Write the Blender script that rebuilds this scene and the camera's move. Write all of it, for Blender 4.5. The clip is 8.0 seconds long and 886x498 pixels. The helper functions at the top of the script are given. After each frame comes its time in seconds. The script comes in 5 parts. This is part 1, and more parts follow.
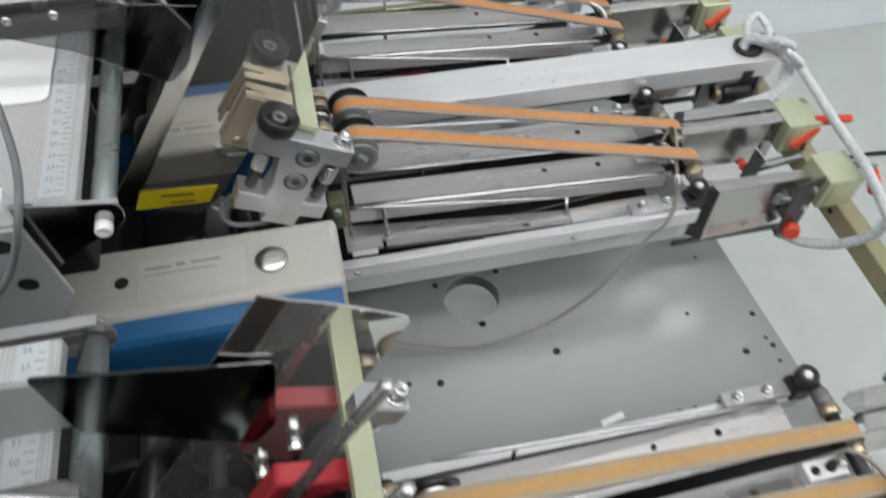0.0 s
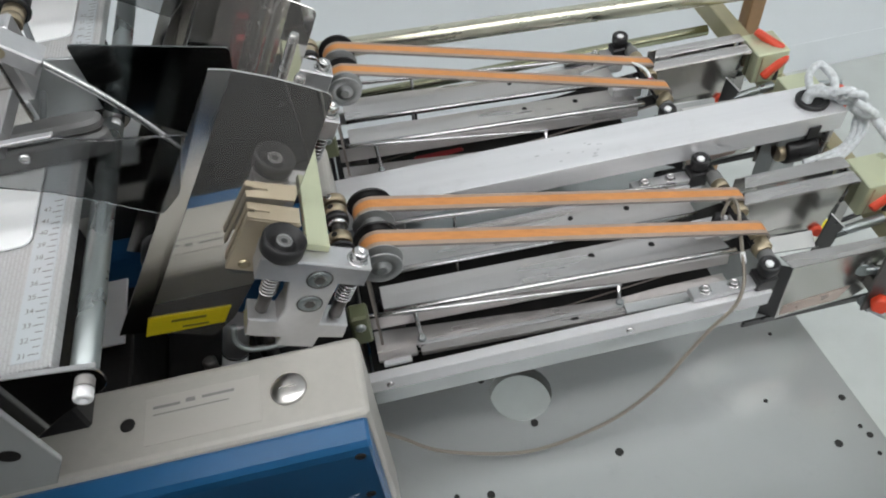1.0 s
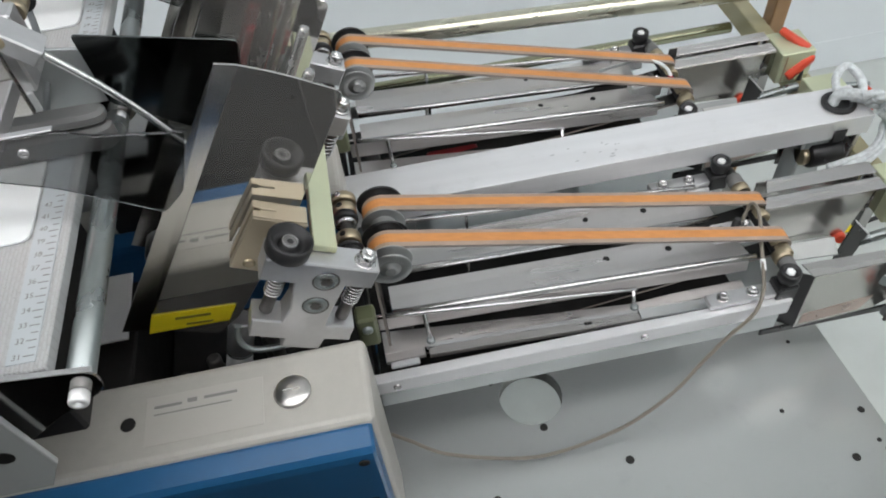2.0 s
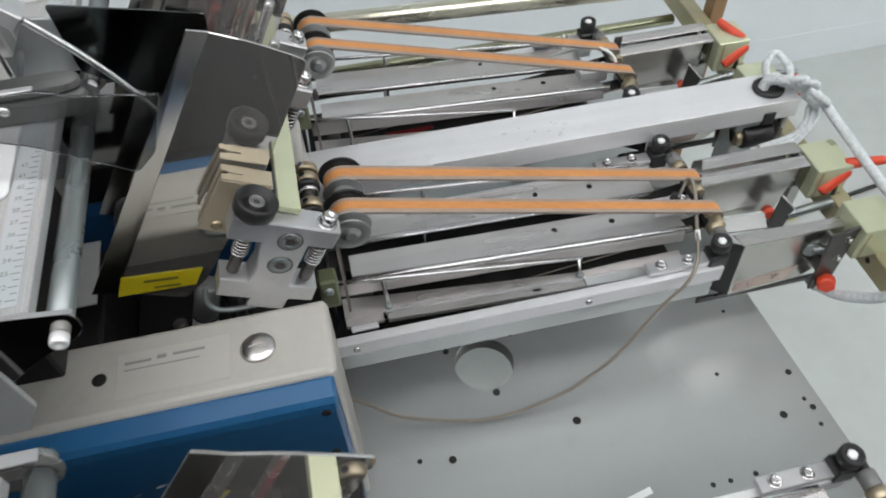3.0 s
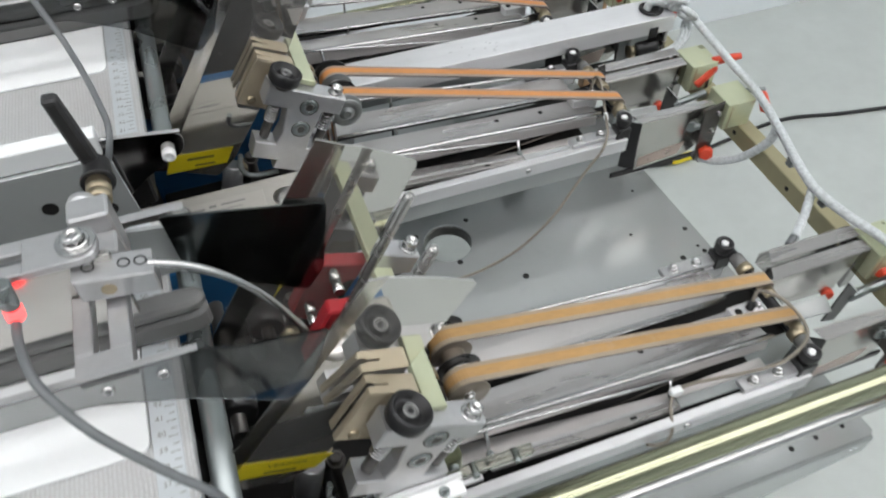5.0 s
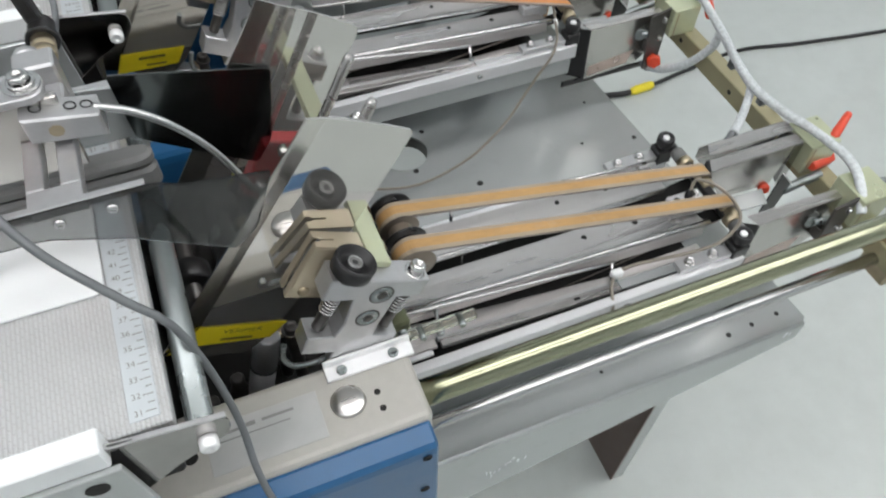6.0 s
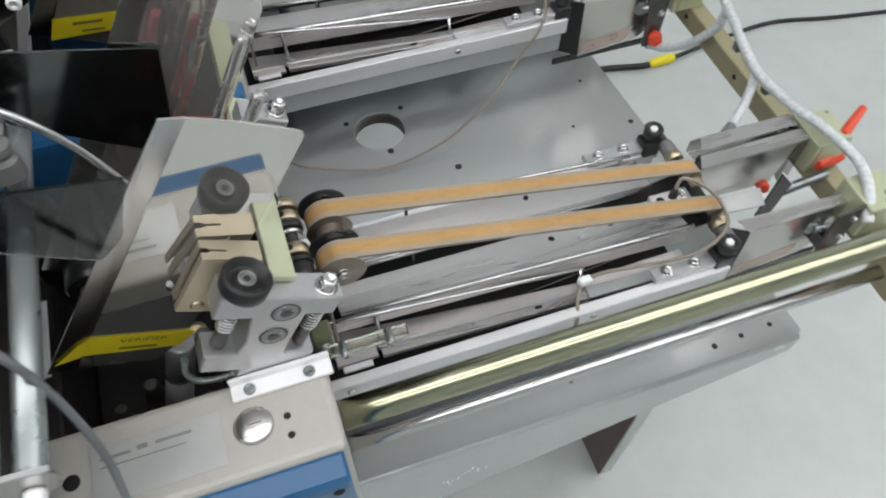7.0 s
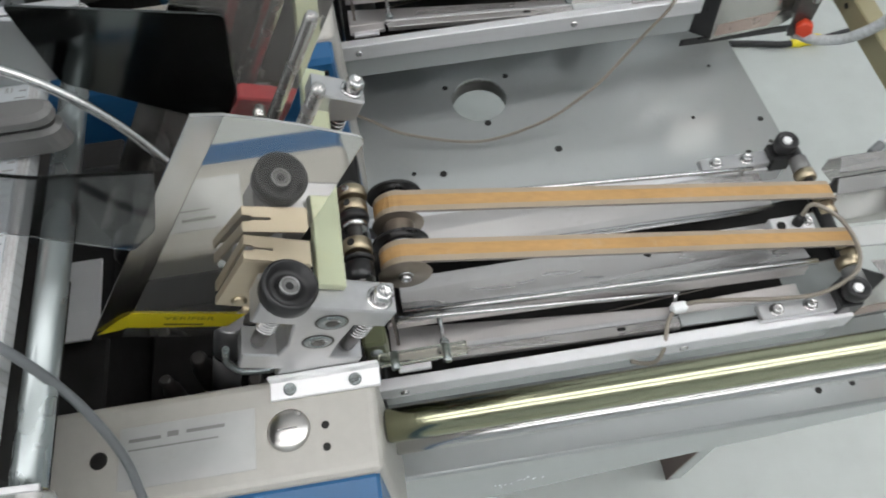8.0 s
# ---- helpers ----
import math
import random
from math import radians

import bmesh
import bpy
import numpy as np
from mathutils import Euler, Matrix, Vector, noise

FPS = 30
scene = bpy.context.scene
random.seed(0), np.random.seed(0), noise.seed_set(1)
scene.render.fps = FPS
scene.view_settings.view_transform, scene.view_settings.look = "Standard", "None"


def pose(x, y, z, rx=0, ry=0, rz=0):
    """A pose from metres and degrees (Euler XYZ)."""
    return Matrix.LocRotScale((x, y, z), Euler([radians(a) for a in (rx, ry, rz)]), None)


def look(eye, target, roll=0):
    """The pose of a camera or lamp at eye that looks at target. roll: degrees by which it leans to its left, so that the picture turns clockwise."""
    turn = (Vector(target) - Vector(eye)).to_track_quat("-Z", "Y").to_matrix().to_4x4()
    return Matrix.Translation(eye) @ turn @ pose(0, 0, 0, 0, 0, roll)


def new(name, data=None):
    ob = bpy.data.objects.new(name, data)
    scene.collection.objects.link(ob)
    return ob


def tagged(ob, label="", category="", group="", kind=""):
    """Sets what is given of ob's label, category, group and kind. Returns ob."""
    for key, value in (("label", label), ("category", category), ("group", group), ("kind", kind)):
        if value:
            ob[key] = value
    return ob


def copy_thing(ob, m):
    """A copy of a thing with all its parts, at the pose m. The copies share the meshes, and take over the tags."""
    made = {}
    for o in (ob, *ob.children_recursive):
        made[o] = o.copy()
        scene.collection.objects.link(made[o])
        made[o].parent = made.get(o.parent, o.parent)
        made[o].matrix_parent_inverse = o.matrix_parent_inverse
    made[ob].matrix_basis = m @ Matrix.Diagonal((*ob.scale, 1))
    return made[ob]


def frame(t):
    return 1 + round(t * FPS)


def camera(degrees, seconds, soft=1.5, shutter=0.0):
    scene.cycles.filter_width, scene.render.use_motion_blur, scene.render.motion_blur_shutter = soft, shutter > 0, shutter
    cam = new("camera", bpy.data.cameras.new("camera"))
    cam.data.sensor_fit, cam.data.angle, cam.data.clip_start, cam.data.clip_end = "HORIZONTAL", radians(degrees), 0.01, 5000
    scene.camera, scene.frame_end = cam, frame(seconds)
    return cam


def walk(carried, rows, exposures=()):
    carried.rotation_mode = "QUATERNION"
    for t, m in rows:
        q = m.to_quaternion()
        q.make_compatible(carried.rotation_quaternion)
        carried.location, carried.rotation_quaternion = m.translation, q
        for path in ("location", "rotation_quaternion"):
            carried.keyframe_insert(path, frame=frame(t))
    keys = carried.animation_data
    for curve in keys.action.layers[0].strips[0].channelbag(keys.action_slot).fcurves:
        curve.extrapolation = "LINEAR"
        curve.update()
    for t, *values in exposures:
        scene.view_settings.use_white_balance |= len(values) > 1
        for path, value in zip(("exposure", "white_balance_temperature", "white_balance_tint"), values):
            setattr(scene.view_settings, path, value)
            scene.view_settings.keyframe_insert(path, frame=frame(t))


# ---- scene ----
cam = camera(61.8, 8.0, soft=1.9, shutter=0.5)
PATH = [
    (0, (0.045, -0.009, 1.447), (0.354, 1.152, -0.152), 2.8),
    (0.5, (0.056, 0.041, 1.432), (0.276, 1.295, -0.11), -1.2),
    (1, (0.087, 0.07, 1.43), (0.256, 1.348, -0.099), -6.2),
    (1.2, (0.082, 0.076, 1.418), (0.236, 1.357, -0.11), -6.0),
    (2.3, (0.095, 0.087, 1.424), (0.223, 1.344, -0.127), -6.3),
    (2.5, (0.096, 0.073, 1.424), (0.254, 1.322, -0.13), -5.0),
    (3, (0.085, 0.042, 1.436), (0.324, 1.282, -0.115), -2.4),
    (3.5, (0.036, -0.006, 1.465), (0.319, 1.238, -0.076), -3.0),
    (4, (0.001, -0.065, 1.483), (0.304, 1.183, -0.051), -2.3),
    (4.2, (-0.006, -0.087, 1.489), (0.335, 1.151, -0.045), -1.5),
    (5.3, (-0.034, -0.207, 1.49), (0.418, 0.99, -0.047), 0.5),
    (5.5, (-0.036, -0.225, 1.486), (0.426, 0.952, -0.064), 1.2),
    (6, (-0.033, -0.245, 1.471), (0.442, 0.844, -0.138), 1.9),
    (6.5, (-0.014, -0.241, 1.459), (0.461, 0.799, -0.183), 2.3),
    (7, (0.058, -0.206, 1.436), (0.437, 0.828, -0.233), 1.3),
    (7.5, (0.092, -0.167, 1.416), (0.305, 0.843, -0.297), -1.6),
    (8, (0.09, -0.144, 1.409), (0.188, 0.832, -0.335), -3.6),
]
walk(cam, [(t, look(eye, target, roll)) for t, eye, target, roll in PATH])

# ---------------------------------------------------------------- light
world = bpy.data.worlds.new("room_air")
scene.world = world
world.use_nodes = True
world.node_tree.nodes["Background"].inputs[0].default_value = (0.80, 0.86, 0.92, 1)
world.node_tree.nodes["Background"].inputs[1].default_value = 0.25
scene.view_settings.exposure = 0.0
LAMP = 5.5


# ---------------------------------------------------------------- materials
def mat(name, base, rough=0.5, metal=0.0, vary=0.12, grain=60.0, bump=0.0, bump_scale=250.0, stretch=None, rough_vary=0.1, stain=0.0, stain_col=(0.1, 0.09, 0.07), coat=0.0, spec=0.5):
    """Principled surface with colour variation at two scales, optional streaks along one axis, stains and fine relief."""
    m = bpy.data.materials.new(name)
    m.use_nodes = True
    nt = m.node_tree
    n, l = nt.nodes, nt.links
    b = n["Principled BSDF"]
    mp = n.new("ShaderNodeMapping")
    mp.inputs["Scale"].default_value = stretch or (1, 1, 1)
    geo = n.new("ShaderNodeNewGeometry")
    l.new(geo.outputs["Position"], mp.inputs["Vector"])
    fine = n.new("ShaderNodeTexNoise")
    fine.inputs["Scale"].default_value = grain
    fine.inputs["Detail"].default_value = 6
    l.new(mp.outputs["Vector"], fine.inputs["Vector"])
    broad = n.new("ShaderNodeTexNoise")
    broad.inputs["Scale"].default_value = 7.0
    broad.inputs["Detail"].default_value = 4
    l.new(geo.outputs["Position"], broad.inputs["Vector"])
    add = n.new("ShaderNodeMath")
    add.operation = "ADD"
    l.new(fine.outputs["Fac"], add.inputs[0])
    l.new(broad.outputs["Fac"], add.inputs[1])
    ramp = n.new("ShaderNodeMapRange")
    ramp.inputs["From Min"].default_value, ramp.inputs["From Max"].default_value = 0.6, 1.4
    ramp.inputs["To Min"].default_value, ramp.inputs["To Max"].default_value = 1 - vary, 1 + vary
    l.new(add.outputs[0], ramp.inputs["Value"])
    col = n.new("ShaderNodeVectorMath")
    col.operation = "SCALE"
    col.inputs[0].default_value = base
    l.new(ramp.outputs["Result"], col.inputs["Scale"])
    out = col.outputs["Vector"]
    if stain > 0:
        sp = n.new("ShaderNodeTexNoise")
        sp.inputs["Scale"].default_value = 38.0
        sp.inputs["Detail"].default_value = 8
        sp.inputs["Roughness"].default_value = 0.7
        l.new(geo.outputs["Position"], sp.inputs["Vector"])
        sr = n.new("ShaderNodeMapRange")
        sr.inputs["From Min"].default_value, sr.inputs["From Max"].default_value = 0.56, 0.72
        sr.inputs["To Max"].default_value = stain
        l.new(sp.outputs["Fac"], sr.inputs["Value"])
        mx = n.new("ShaderNodeMix")
        mx.data_type = "RGBA"
        l.new(sr.outputs["Result"], mx.inputs["Factor"])
        l.new(out, mx.inputs["A"])
        mx.inputs["B"].default_value = (*stain_col, 1)
        out = mx.outputs["Result"]
    l.new(out, b.inputs["Base Color"])
    rr = n.new("ShaderNodeMapRange")
    rr.inputs["From Min"].default_value, rr.inputs["From Max"].default_value = 0.3, 0.7
    rr.inputs["To Min"].default_value, rr.inputs["To Max"].default_value = max(0.02, rough * (1 - rough_vary)), min(1, rough * (1 + rough_vary))
    l.new(fine.outputs["Fac"], rr.inputs["Value"])
    l.new(rr.outputs["Result"], b.inputs["Roughness"])
    b.inputs["Metallic"].default_value = metal
    b.inputs["Specular IOR Level"].default_value = spec
    b.inputs["Coat Weight"].default_value = coat
    if bump > 0:
        bt = n.new("ShaderNodeTexNoise")
        bt.inputs["Scale"].default_value = bump_scale
        bt.inputs["Detail"].default_value = 4
        l.new(mp.outputs["Vector"], bt.inputs["Vector"])
        bp = n.new("ShaderNodeBump")
        bp.inputs["Strength"].default_value = bump
        bp.inputs["Distance"].default_value = 0.001
        l.new(bt.outputs["Fac"], bp.inputs["Height"])
        l.new(bp.outputs["Normal"], b.inputs["Normal"])
    return m


def glow(name, colour, strength):
    m = bpy.data.materials.new(name)
    m.use_nodes = True
    b = m.node_tree.nodes["Principled BSDF"]
    b.inputs["Base Color"].default_value = (*colour, 1)
    b.inputs["Emission Color"].default_value = (*colour, 1)
    b.inputs["Emission Strength"].default_value = strength
    return m


FLOOR = mat("sealed_floor", (0.50, 0.53, 0.51), 0.42, vary=0.06, grain=18, bump=0.05, bump_scale=60, stain=0.18, stain_col=(0.42, 0.43, 0.40))
WALL = mat("wall_paint", (0.78, 0.82, 0.84), 0.6, vary=0.02, grain=12, bump=0.05, bump_scale=180)
CEIL = mat("ceiling_white", (0.82, 0.83, 0.82), 0.7, vary=0.03)
PLATE = mat("grey_plate_enamel", (0.43, 0.45, 0.45), 0.19, metal=0.34, vary=0.022, grain=14, rough_vary=0.08, stain=0.12, stain_col=(0.24, 0.25, 0.25))
COVER = mat("warm_grey_paint", (0.395, 0.385, 0.35), 0.38, vary=0.06, grain=120, bump=0.10, bump_scale=900, stain=0.22, stain_col=(0.31, 0.29, 0.25))
BLUE = mat("blue_paint", (0.017, 0.095, 0.220), 0.33, vary=0.10, grain=45, bump=0.10, bump_scale=700, stain=0.25, stain_col=(0.03, 0.08, 0.20))
ALU = mat("brushed_aluminium", (0.74, 0.74, 0.75), 0.38, 0.55, vary=0.08, grain=90, stretch=(0.08, 1, 1), bump=0.03, bump_scale=400, stain=0.22, stain_col=(0.50, 0.49, 0.47))
ALU_CAST = mat("machined_aluminium", (0.50, 0.50, 0.505), 0.34, 0.75, vary=0.08, grain=160, bump=0.05, bump_scale=500)
STAIN = mat("stainless_sheet", (0.50, 0.482, 0.47), 0.27, 0.85, vary=0.09, grain=70, stretch=(0.1, 1, 1), bump=0.006, bump_scale=60)
DECK = mat("worn_deck_sheet", (0.53, 0.51, 0.50), 0.31, 0.75, vary=0.14, grain=22, stretch=(0.15, 1, 1), bump=0.012, bump_scale=30, rough_vary=0.35, stain=0.2, stain_col=(0.26, 0.24, 0.225))
MIRROR = mat("polished_steel", (0.66, 0.645, 0.62), 0.030, 0.87, vary=0.04, grain=20, bump=0.010, bump_scale=25, rough_vary=0.5)
PIN = mat("guide_rod_steel", (0.46, 0.45, 0.44), 0.26, 0.85, vary=0.1, grain=120)
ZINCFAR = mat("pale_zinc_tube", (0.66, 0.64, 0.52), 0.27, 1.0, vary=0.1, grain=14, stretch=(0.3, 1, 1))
ROD = mat("ground_steel_rod", (0.56, 0.555, 0.55), 0.20, 1.0, vary=0.06, grain=120)
SCUFF = mat("pale_scuff", (0.62, 0.66, 0.68), 0.5, vary=0.1)
# brown of the legs, with the shade inside the channel in the colour
LEGSHADE = mat("shaded_leg_brown", (0.095, 0.068, 0.058), 0.6, vary=0.2, grain=40, bump=0.1, bump_scale=200)
CHIP = mat("bare_primer", (0.42, 0.47, 0.52), 0.5, vary=0.15)
CAP = mat("dull_nickel_cap", (0.62, 0.60, 0.58), 0.29, 1.0, vary=0.12, grain=40, bump=0.05, bump_scale=120)
DARKST = mat("dark_polished_steel", (0.33, 0.32, 0.31), 0.09, 1.0, vary=0.25, grain=30, bump=0.03, bump_scale=60)
BLACKST = mat("black_oxide_steel", (0.022, 0.022, 0.023), 0.30, 0.3, vary=0.25, grain=60)
BLADE = mat("blackened_steel_blade", (0.12, 0.13, 0.13), 0.11, 1.0, vary=0.25, grain=25, bump=0.04, bump_scale=40)
GREYBLOCK = mat("grey_cast_block", (0.14, 0.14, 0.137), 0.42, vary=0.10, grain=90, bump=0.08, bump_scale=500)
BLACK = mat("black_plastic", (0.019, 0.019, 0.020), 0.40, vary=0.25, grain=200, bump=0.12, bump_scale=900, spec=0.35)
# near-black: the shade in gaps, holes and hollows put into the colour
GAP = mat("gap_shade_black", (0.017, 0.0165, 0.016), 0.55, vary=0.4, grain=60, bump=0.2, bump_scale=200, spec=0.2)
PULLEY = mat("worn_pulley_steel", (0.31, 0.315, 0.31), 0.38, 0.85, vary=0.2, grain=90, bump=0.05)
PULLEYBROWN = mat("brown_pulley_steel", (0.235, 0.20, 0.165), 0.42, 0.8, vary=0.2, grain=90, bump=0.05)
IRON = mat("worn_dark_iron", (0.10, 0.095, 0.09), 0.42, 0.8, vary=0.35, grain=90, bump=0.1)
BELT = mat("orange_belt", (0.53, 0.22, 0.065), 0.58, vary=0.20, grain=300, stretch=(0.07, 1, 1), bump=0.08, bump_scale=600, stain=0.25, stain_col=(0.42, 0.25, 0.14))
BELTSIDE = mat("belt_margin", (0.31, 0.235, 0.19), 0.65, vary=0.20, grain=300, stretch=(0.07, 1, 1), bump=0.08, bump_scale=600, stain=0.3, stain_col=(0.34, 0.27, 0.22))
BELTWORN = mat("tan_worn_belt", (0.39, 0.225, 0.082), 0.62, vary=0.20, grain=300, stretch=(0.07, 1, 1), bump=0.08, bump_scale=600, stain=0.45, stain_col=(0.42, 0.31, 0.20))
BELTWORNSIDE = mat("tan_belt_margin", (0.29, 0.235, 0.175), 0.66, vary=0.16, grain=130, stretch=(0.12, 1, 1), bump=0.08, bump_scale=600, stain=0.3, stain_col=(0.34, 0.29, 0.25))
BELTEDGE = mat("grey_belt_edge", (0.24, 0.21, 0.19), 0.7, vary=0.15, grain=150)
ZINC = mat("yellow_zinc_tube", (0.36, 0.365, 0.25), 0.20, 1.0, vary=0.12, grain=14, stretch=(0.3, 1, 1))
ZINCGREY = mat("clear_zinc_rod", (0.25, 0.275, 0.275), 0.28, 0.75, vary=0.10, grain=25)
GOLD = mat("yellow_chromate_bracket", (0.56, 0.485, 0.36), 0.46, 0.8, vary=0.10, grain=40, bump=0.03)
GREEN = mat("green_chromate_bar", (0.52, 0.55, 0.38), 0.30, 0.45, vary=0.14, grain=22, stain=0.3, stain_col=(0.62, 0.60, 0.32))
OLIVE = mat("olive_chromate_beam", (0.34, 0.31, 0.19), 0.36, 0.3, vary=0.15, grain=30)
BRASS = mat("dull_brass", (0.42, 0.355, 0.25), 0.40, 1.0, vary=0.2, grain=80)
RED = mat("red_plastic", (0.36, 0.022, 0.03), 0.35, vary=0.1, grain=60)
ORANGE = mat("orange_plastic", (0.62, 0.060, 0.024), 0.45, vary=0.08, grain=60)
YELLOW = mat("yellow_tape", (0.80, 0.66, 0.02), 0.45, vary=0.04, grain=50)
INK = mat("faded_ink", (0.20, 0.17, 0.03), 0.6, vary=0.1)
PRINT = mat("grey_print", (0.22, 0.22, 0.21), 0.6, vary=0.1)
PAPER = mat("white_sheet", (0.78, 0.80, 0.80), 0.5, vary=0.02)
WHITEALU = mat("frosted_bright_aluminium", (0.86, 0.86, 0.86), 0.45, 0.4, vary=0.04, grain=60)
LABEL = mat("silver_label", (0.45, 0.46, 0.45), 0.34, 0.3, vary=0.16, grain=26, stain=0.35, stain_col=(0.36, 0.35, 0.32))
LABELDULL = mat("dull_label", (0.43, 0.42, 0.385), 0.34, 0.1, vary=0.05, grain=30)
FOLD = mat("folded_steel_edge", (0.60, 0.585, 0.56), 0.20, 1.0, vary=0.12, grain=30, bump=0.02, bump_scale=30)
SATIN = mat("satin_steel_face", (0.50, 0.485, 0.46), 0.24, 0.95, vary=0.10, grain=14, bump=0.02, bump_scale=30, stain=0.15, stain_col=(0.36, 0.33, 0.30))
RULE = mat("etched_rule", (0.56, 0.60, 0.62), 0.42, 0.3, vary=0.04, grain=40)
OLIVEDARK = mat("dark_green_block", (0.10, 0.11, 0.06), 0.4, 0.2, vary=0.2, grain=60)
SMOKE = mat("smoked_clear_plastic", (0.39, 0.40, 0.40), 0.05, vary=0.05, grain=30, rough_vary=0.3)
SMOKE.node_tree.nodes["Principled BSDF"].inputs["Transmission Weight"].default_value = 1.0
CLEAR = mat("clear_olive_plastic", (0.88, 0.87, 0.76), 0.10, vary=0.05, grain=40)
CLEAR.node_tree.nodes["Principled BSDF"].inputs["Transmission Weight"].default_value = 1.0


def ribbed(m, along, across, depth):
    """Adds pressed dashes, in staggered rows, to a sheet lying level."""
    nt = m.node_tree
    n, l = nt.nodes, nt.links
    geo, br, sw = n.new("ShaderNodeNewGeometry"), n.new("ShaderNodeTexBrick"), n.new("ShaderNodeMapping")
    sw.inputs["Rotation"].default_value = (0, 0, radians(90))
    l.new(geo.outputs["Position"], sw.inputs["Vector"])
    l.new(sw.outputs["Vector"], br.inputs["Vector"])
    br.inputs["Scale"].default_value = 1.0
    br.inputs["Brick Width"].default_value, br.inputs["Row Height"].default_value = along, across
    br.inputs["Mortar Size"].default_value, br.inputs["Mortar Smooth"].default_value = across * 0.30, 0.6
    b = n["Principled BSDF"]
    old = b.inputs["Base Color"].links[0].from_socket
    mx = n.new("ShaderNodeMix")
    mx.data_type = "RGBA"
    sc = n.new("ShaderNodeMath")
    sc.operation = "MULTIPLY"
    sc.inputs[1].default_value = 0.35
    l.new(br.outputs["Fac"], sc.inputs[0])
    l.new(sc.outputs[0], mx.inputs["Factor"])
    l.new(old, mx.inputs["A"])
    mx.inputs["B"].default_value = (0.42, 0.41, 0.40, 1)
    l.new(mx.outputs["Result"], b.inputs["Base Color"])
    bp = n.new("ShaderNodeBump")
    bp.invert = True
    bp.inputs["Strength"].default_value = 0.7
    bp.inputs["Distance"].default_value = depth
    l.new(br.outputs["Fac"], bp.inputs["Height"])
    l.new(bp.outputs["Normal"], b.inputs["Normal"])


TRAY = mat("ribbed_tray_steel", (0.54, 0.55, 0.55), 0.42, 0.30, vary=0.06, grain=80)
ribbed(TRAY, 0.0062, 0.0025, 0.0005)
CABLE = mat("grey_cable", (0.13, 0.14, 0.145), 0.42, vary=0.1, grain=80)
WIRE = mat("beige_wire", (0.22, 0.195, 0.16), 0.5, vary=0.1, grain=90)
HOSE = mat("white_braided_hose", (0.55, 0.58, 0.59), 0.55, vary=0.38, grain=240, bump=0.5, bump_scale=900)
BROWN = mat("brown_wood", (0.30, 0.18, 0.09), 0.5, vary=0.2, grain=60)
RUST = mat("brown_smear", (0.50, 0.40, 0.35), 0.3, 0.6, vary=0.1)
LEDRED = glow("red_sensor_light", (1.0, 0.06, 0.06), 3.5)
DIFFUSER = glow("lamp_diffuser", (1.0, 0.988, 0.998), LAMP)


# ---------------------------------------------------------------- mesh tools
def lift(bm, pts):
    return [bm.verts.new(p) for p in pts]


def block(x0, x1, y0, y1, z0, z1, bevel=0.0008, bm=None, seg=1):
    """A box with worn edges."""
    bm = bm or bmesh.new()
    v = lift(bm, [(x, y, z) for x in (x0, x1) for y in (y0, y1) for z in (z0, z1)])
    faces = [bm.faces.new([v[i] for i in q]) for q in ((0, 1, 3, 2), (4, 6, 7, 5), (0, 4, 5, 1), (2, 3, 7, 6), (0, 2, 6, 4), (1, 5, 7, 3))]
    if bevel > 0:
        edges = {e for f in faces for e in f.edges}
        bmesh.ops.bevel(bm, geom=list(edges), offset=bevel, segments=seg, affect="EDGES", profile=0.5)
    return bm


def slab(poly, thick, to, bevel=0.0006, bm=None):
    """A flat piece: poly is a list of 2D points, to() lays (a, b, depth) into space, thick its depth."""
    bm = bm or bmesh.new()
    lo = lift(bm, [to(a, b, 0.0) for a, b in poly])
    hi = lift(bm, [to(a, b, thick) for a, b in poly])
    n = len(poly)
    faces = [bm.faces.new(lo[::-1]), bm.faces.new(hi)]
    faces += [bm.faces.new((lo[i], lo[(i + 1) % n], hi[(i + 1) % n], hi[i])) for i in range(n)]
    bmesh.ops.recalc_face_normals(bm, faces=faces)
    if bevel > 0:
        bmesh.ops.bevel(bm, geom=list({e for f in faces[:2] for e in f.edges}), offset=bevel, segments=1, affect="EDGES")
    return bm


def rounded(poly, radii, steps=5):
    """Rounds the corners of a 2D outline."""
    out = []
    n = len(poly)
    for i, p in enumerate(poly):
        r = radii[i] if isinstance(radii, (list, tuple)) else radii
        p = Vector(p)
        if r <= 0:
            out.append(tuple(p))
            continue
        a, b = Vector(poly[i - 1]) - p, Vector(poly[(i + 1) % n]) - p
        a, b = p + a.normalized() * min(r, a.length * 0.49), p + b.normalized() * min(r, b.length * 0.49)
        for k in range(steps + 1):
            t = k / steps
            out.append(tuple(a * (1 - t) ** 2 + p * 2 * t * (1 - t) + b * t * t))
    return out


def basis(axis):
    axis = Vector(axis).normalized()
    side = axis.orthogonal().normalized()
    return axis, side, axis.cross(side)


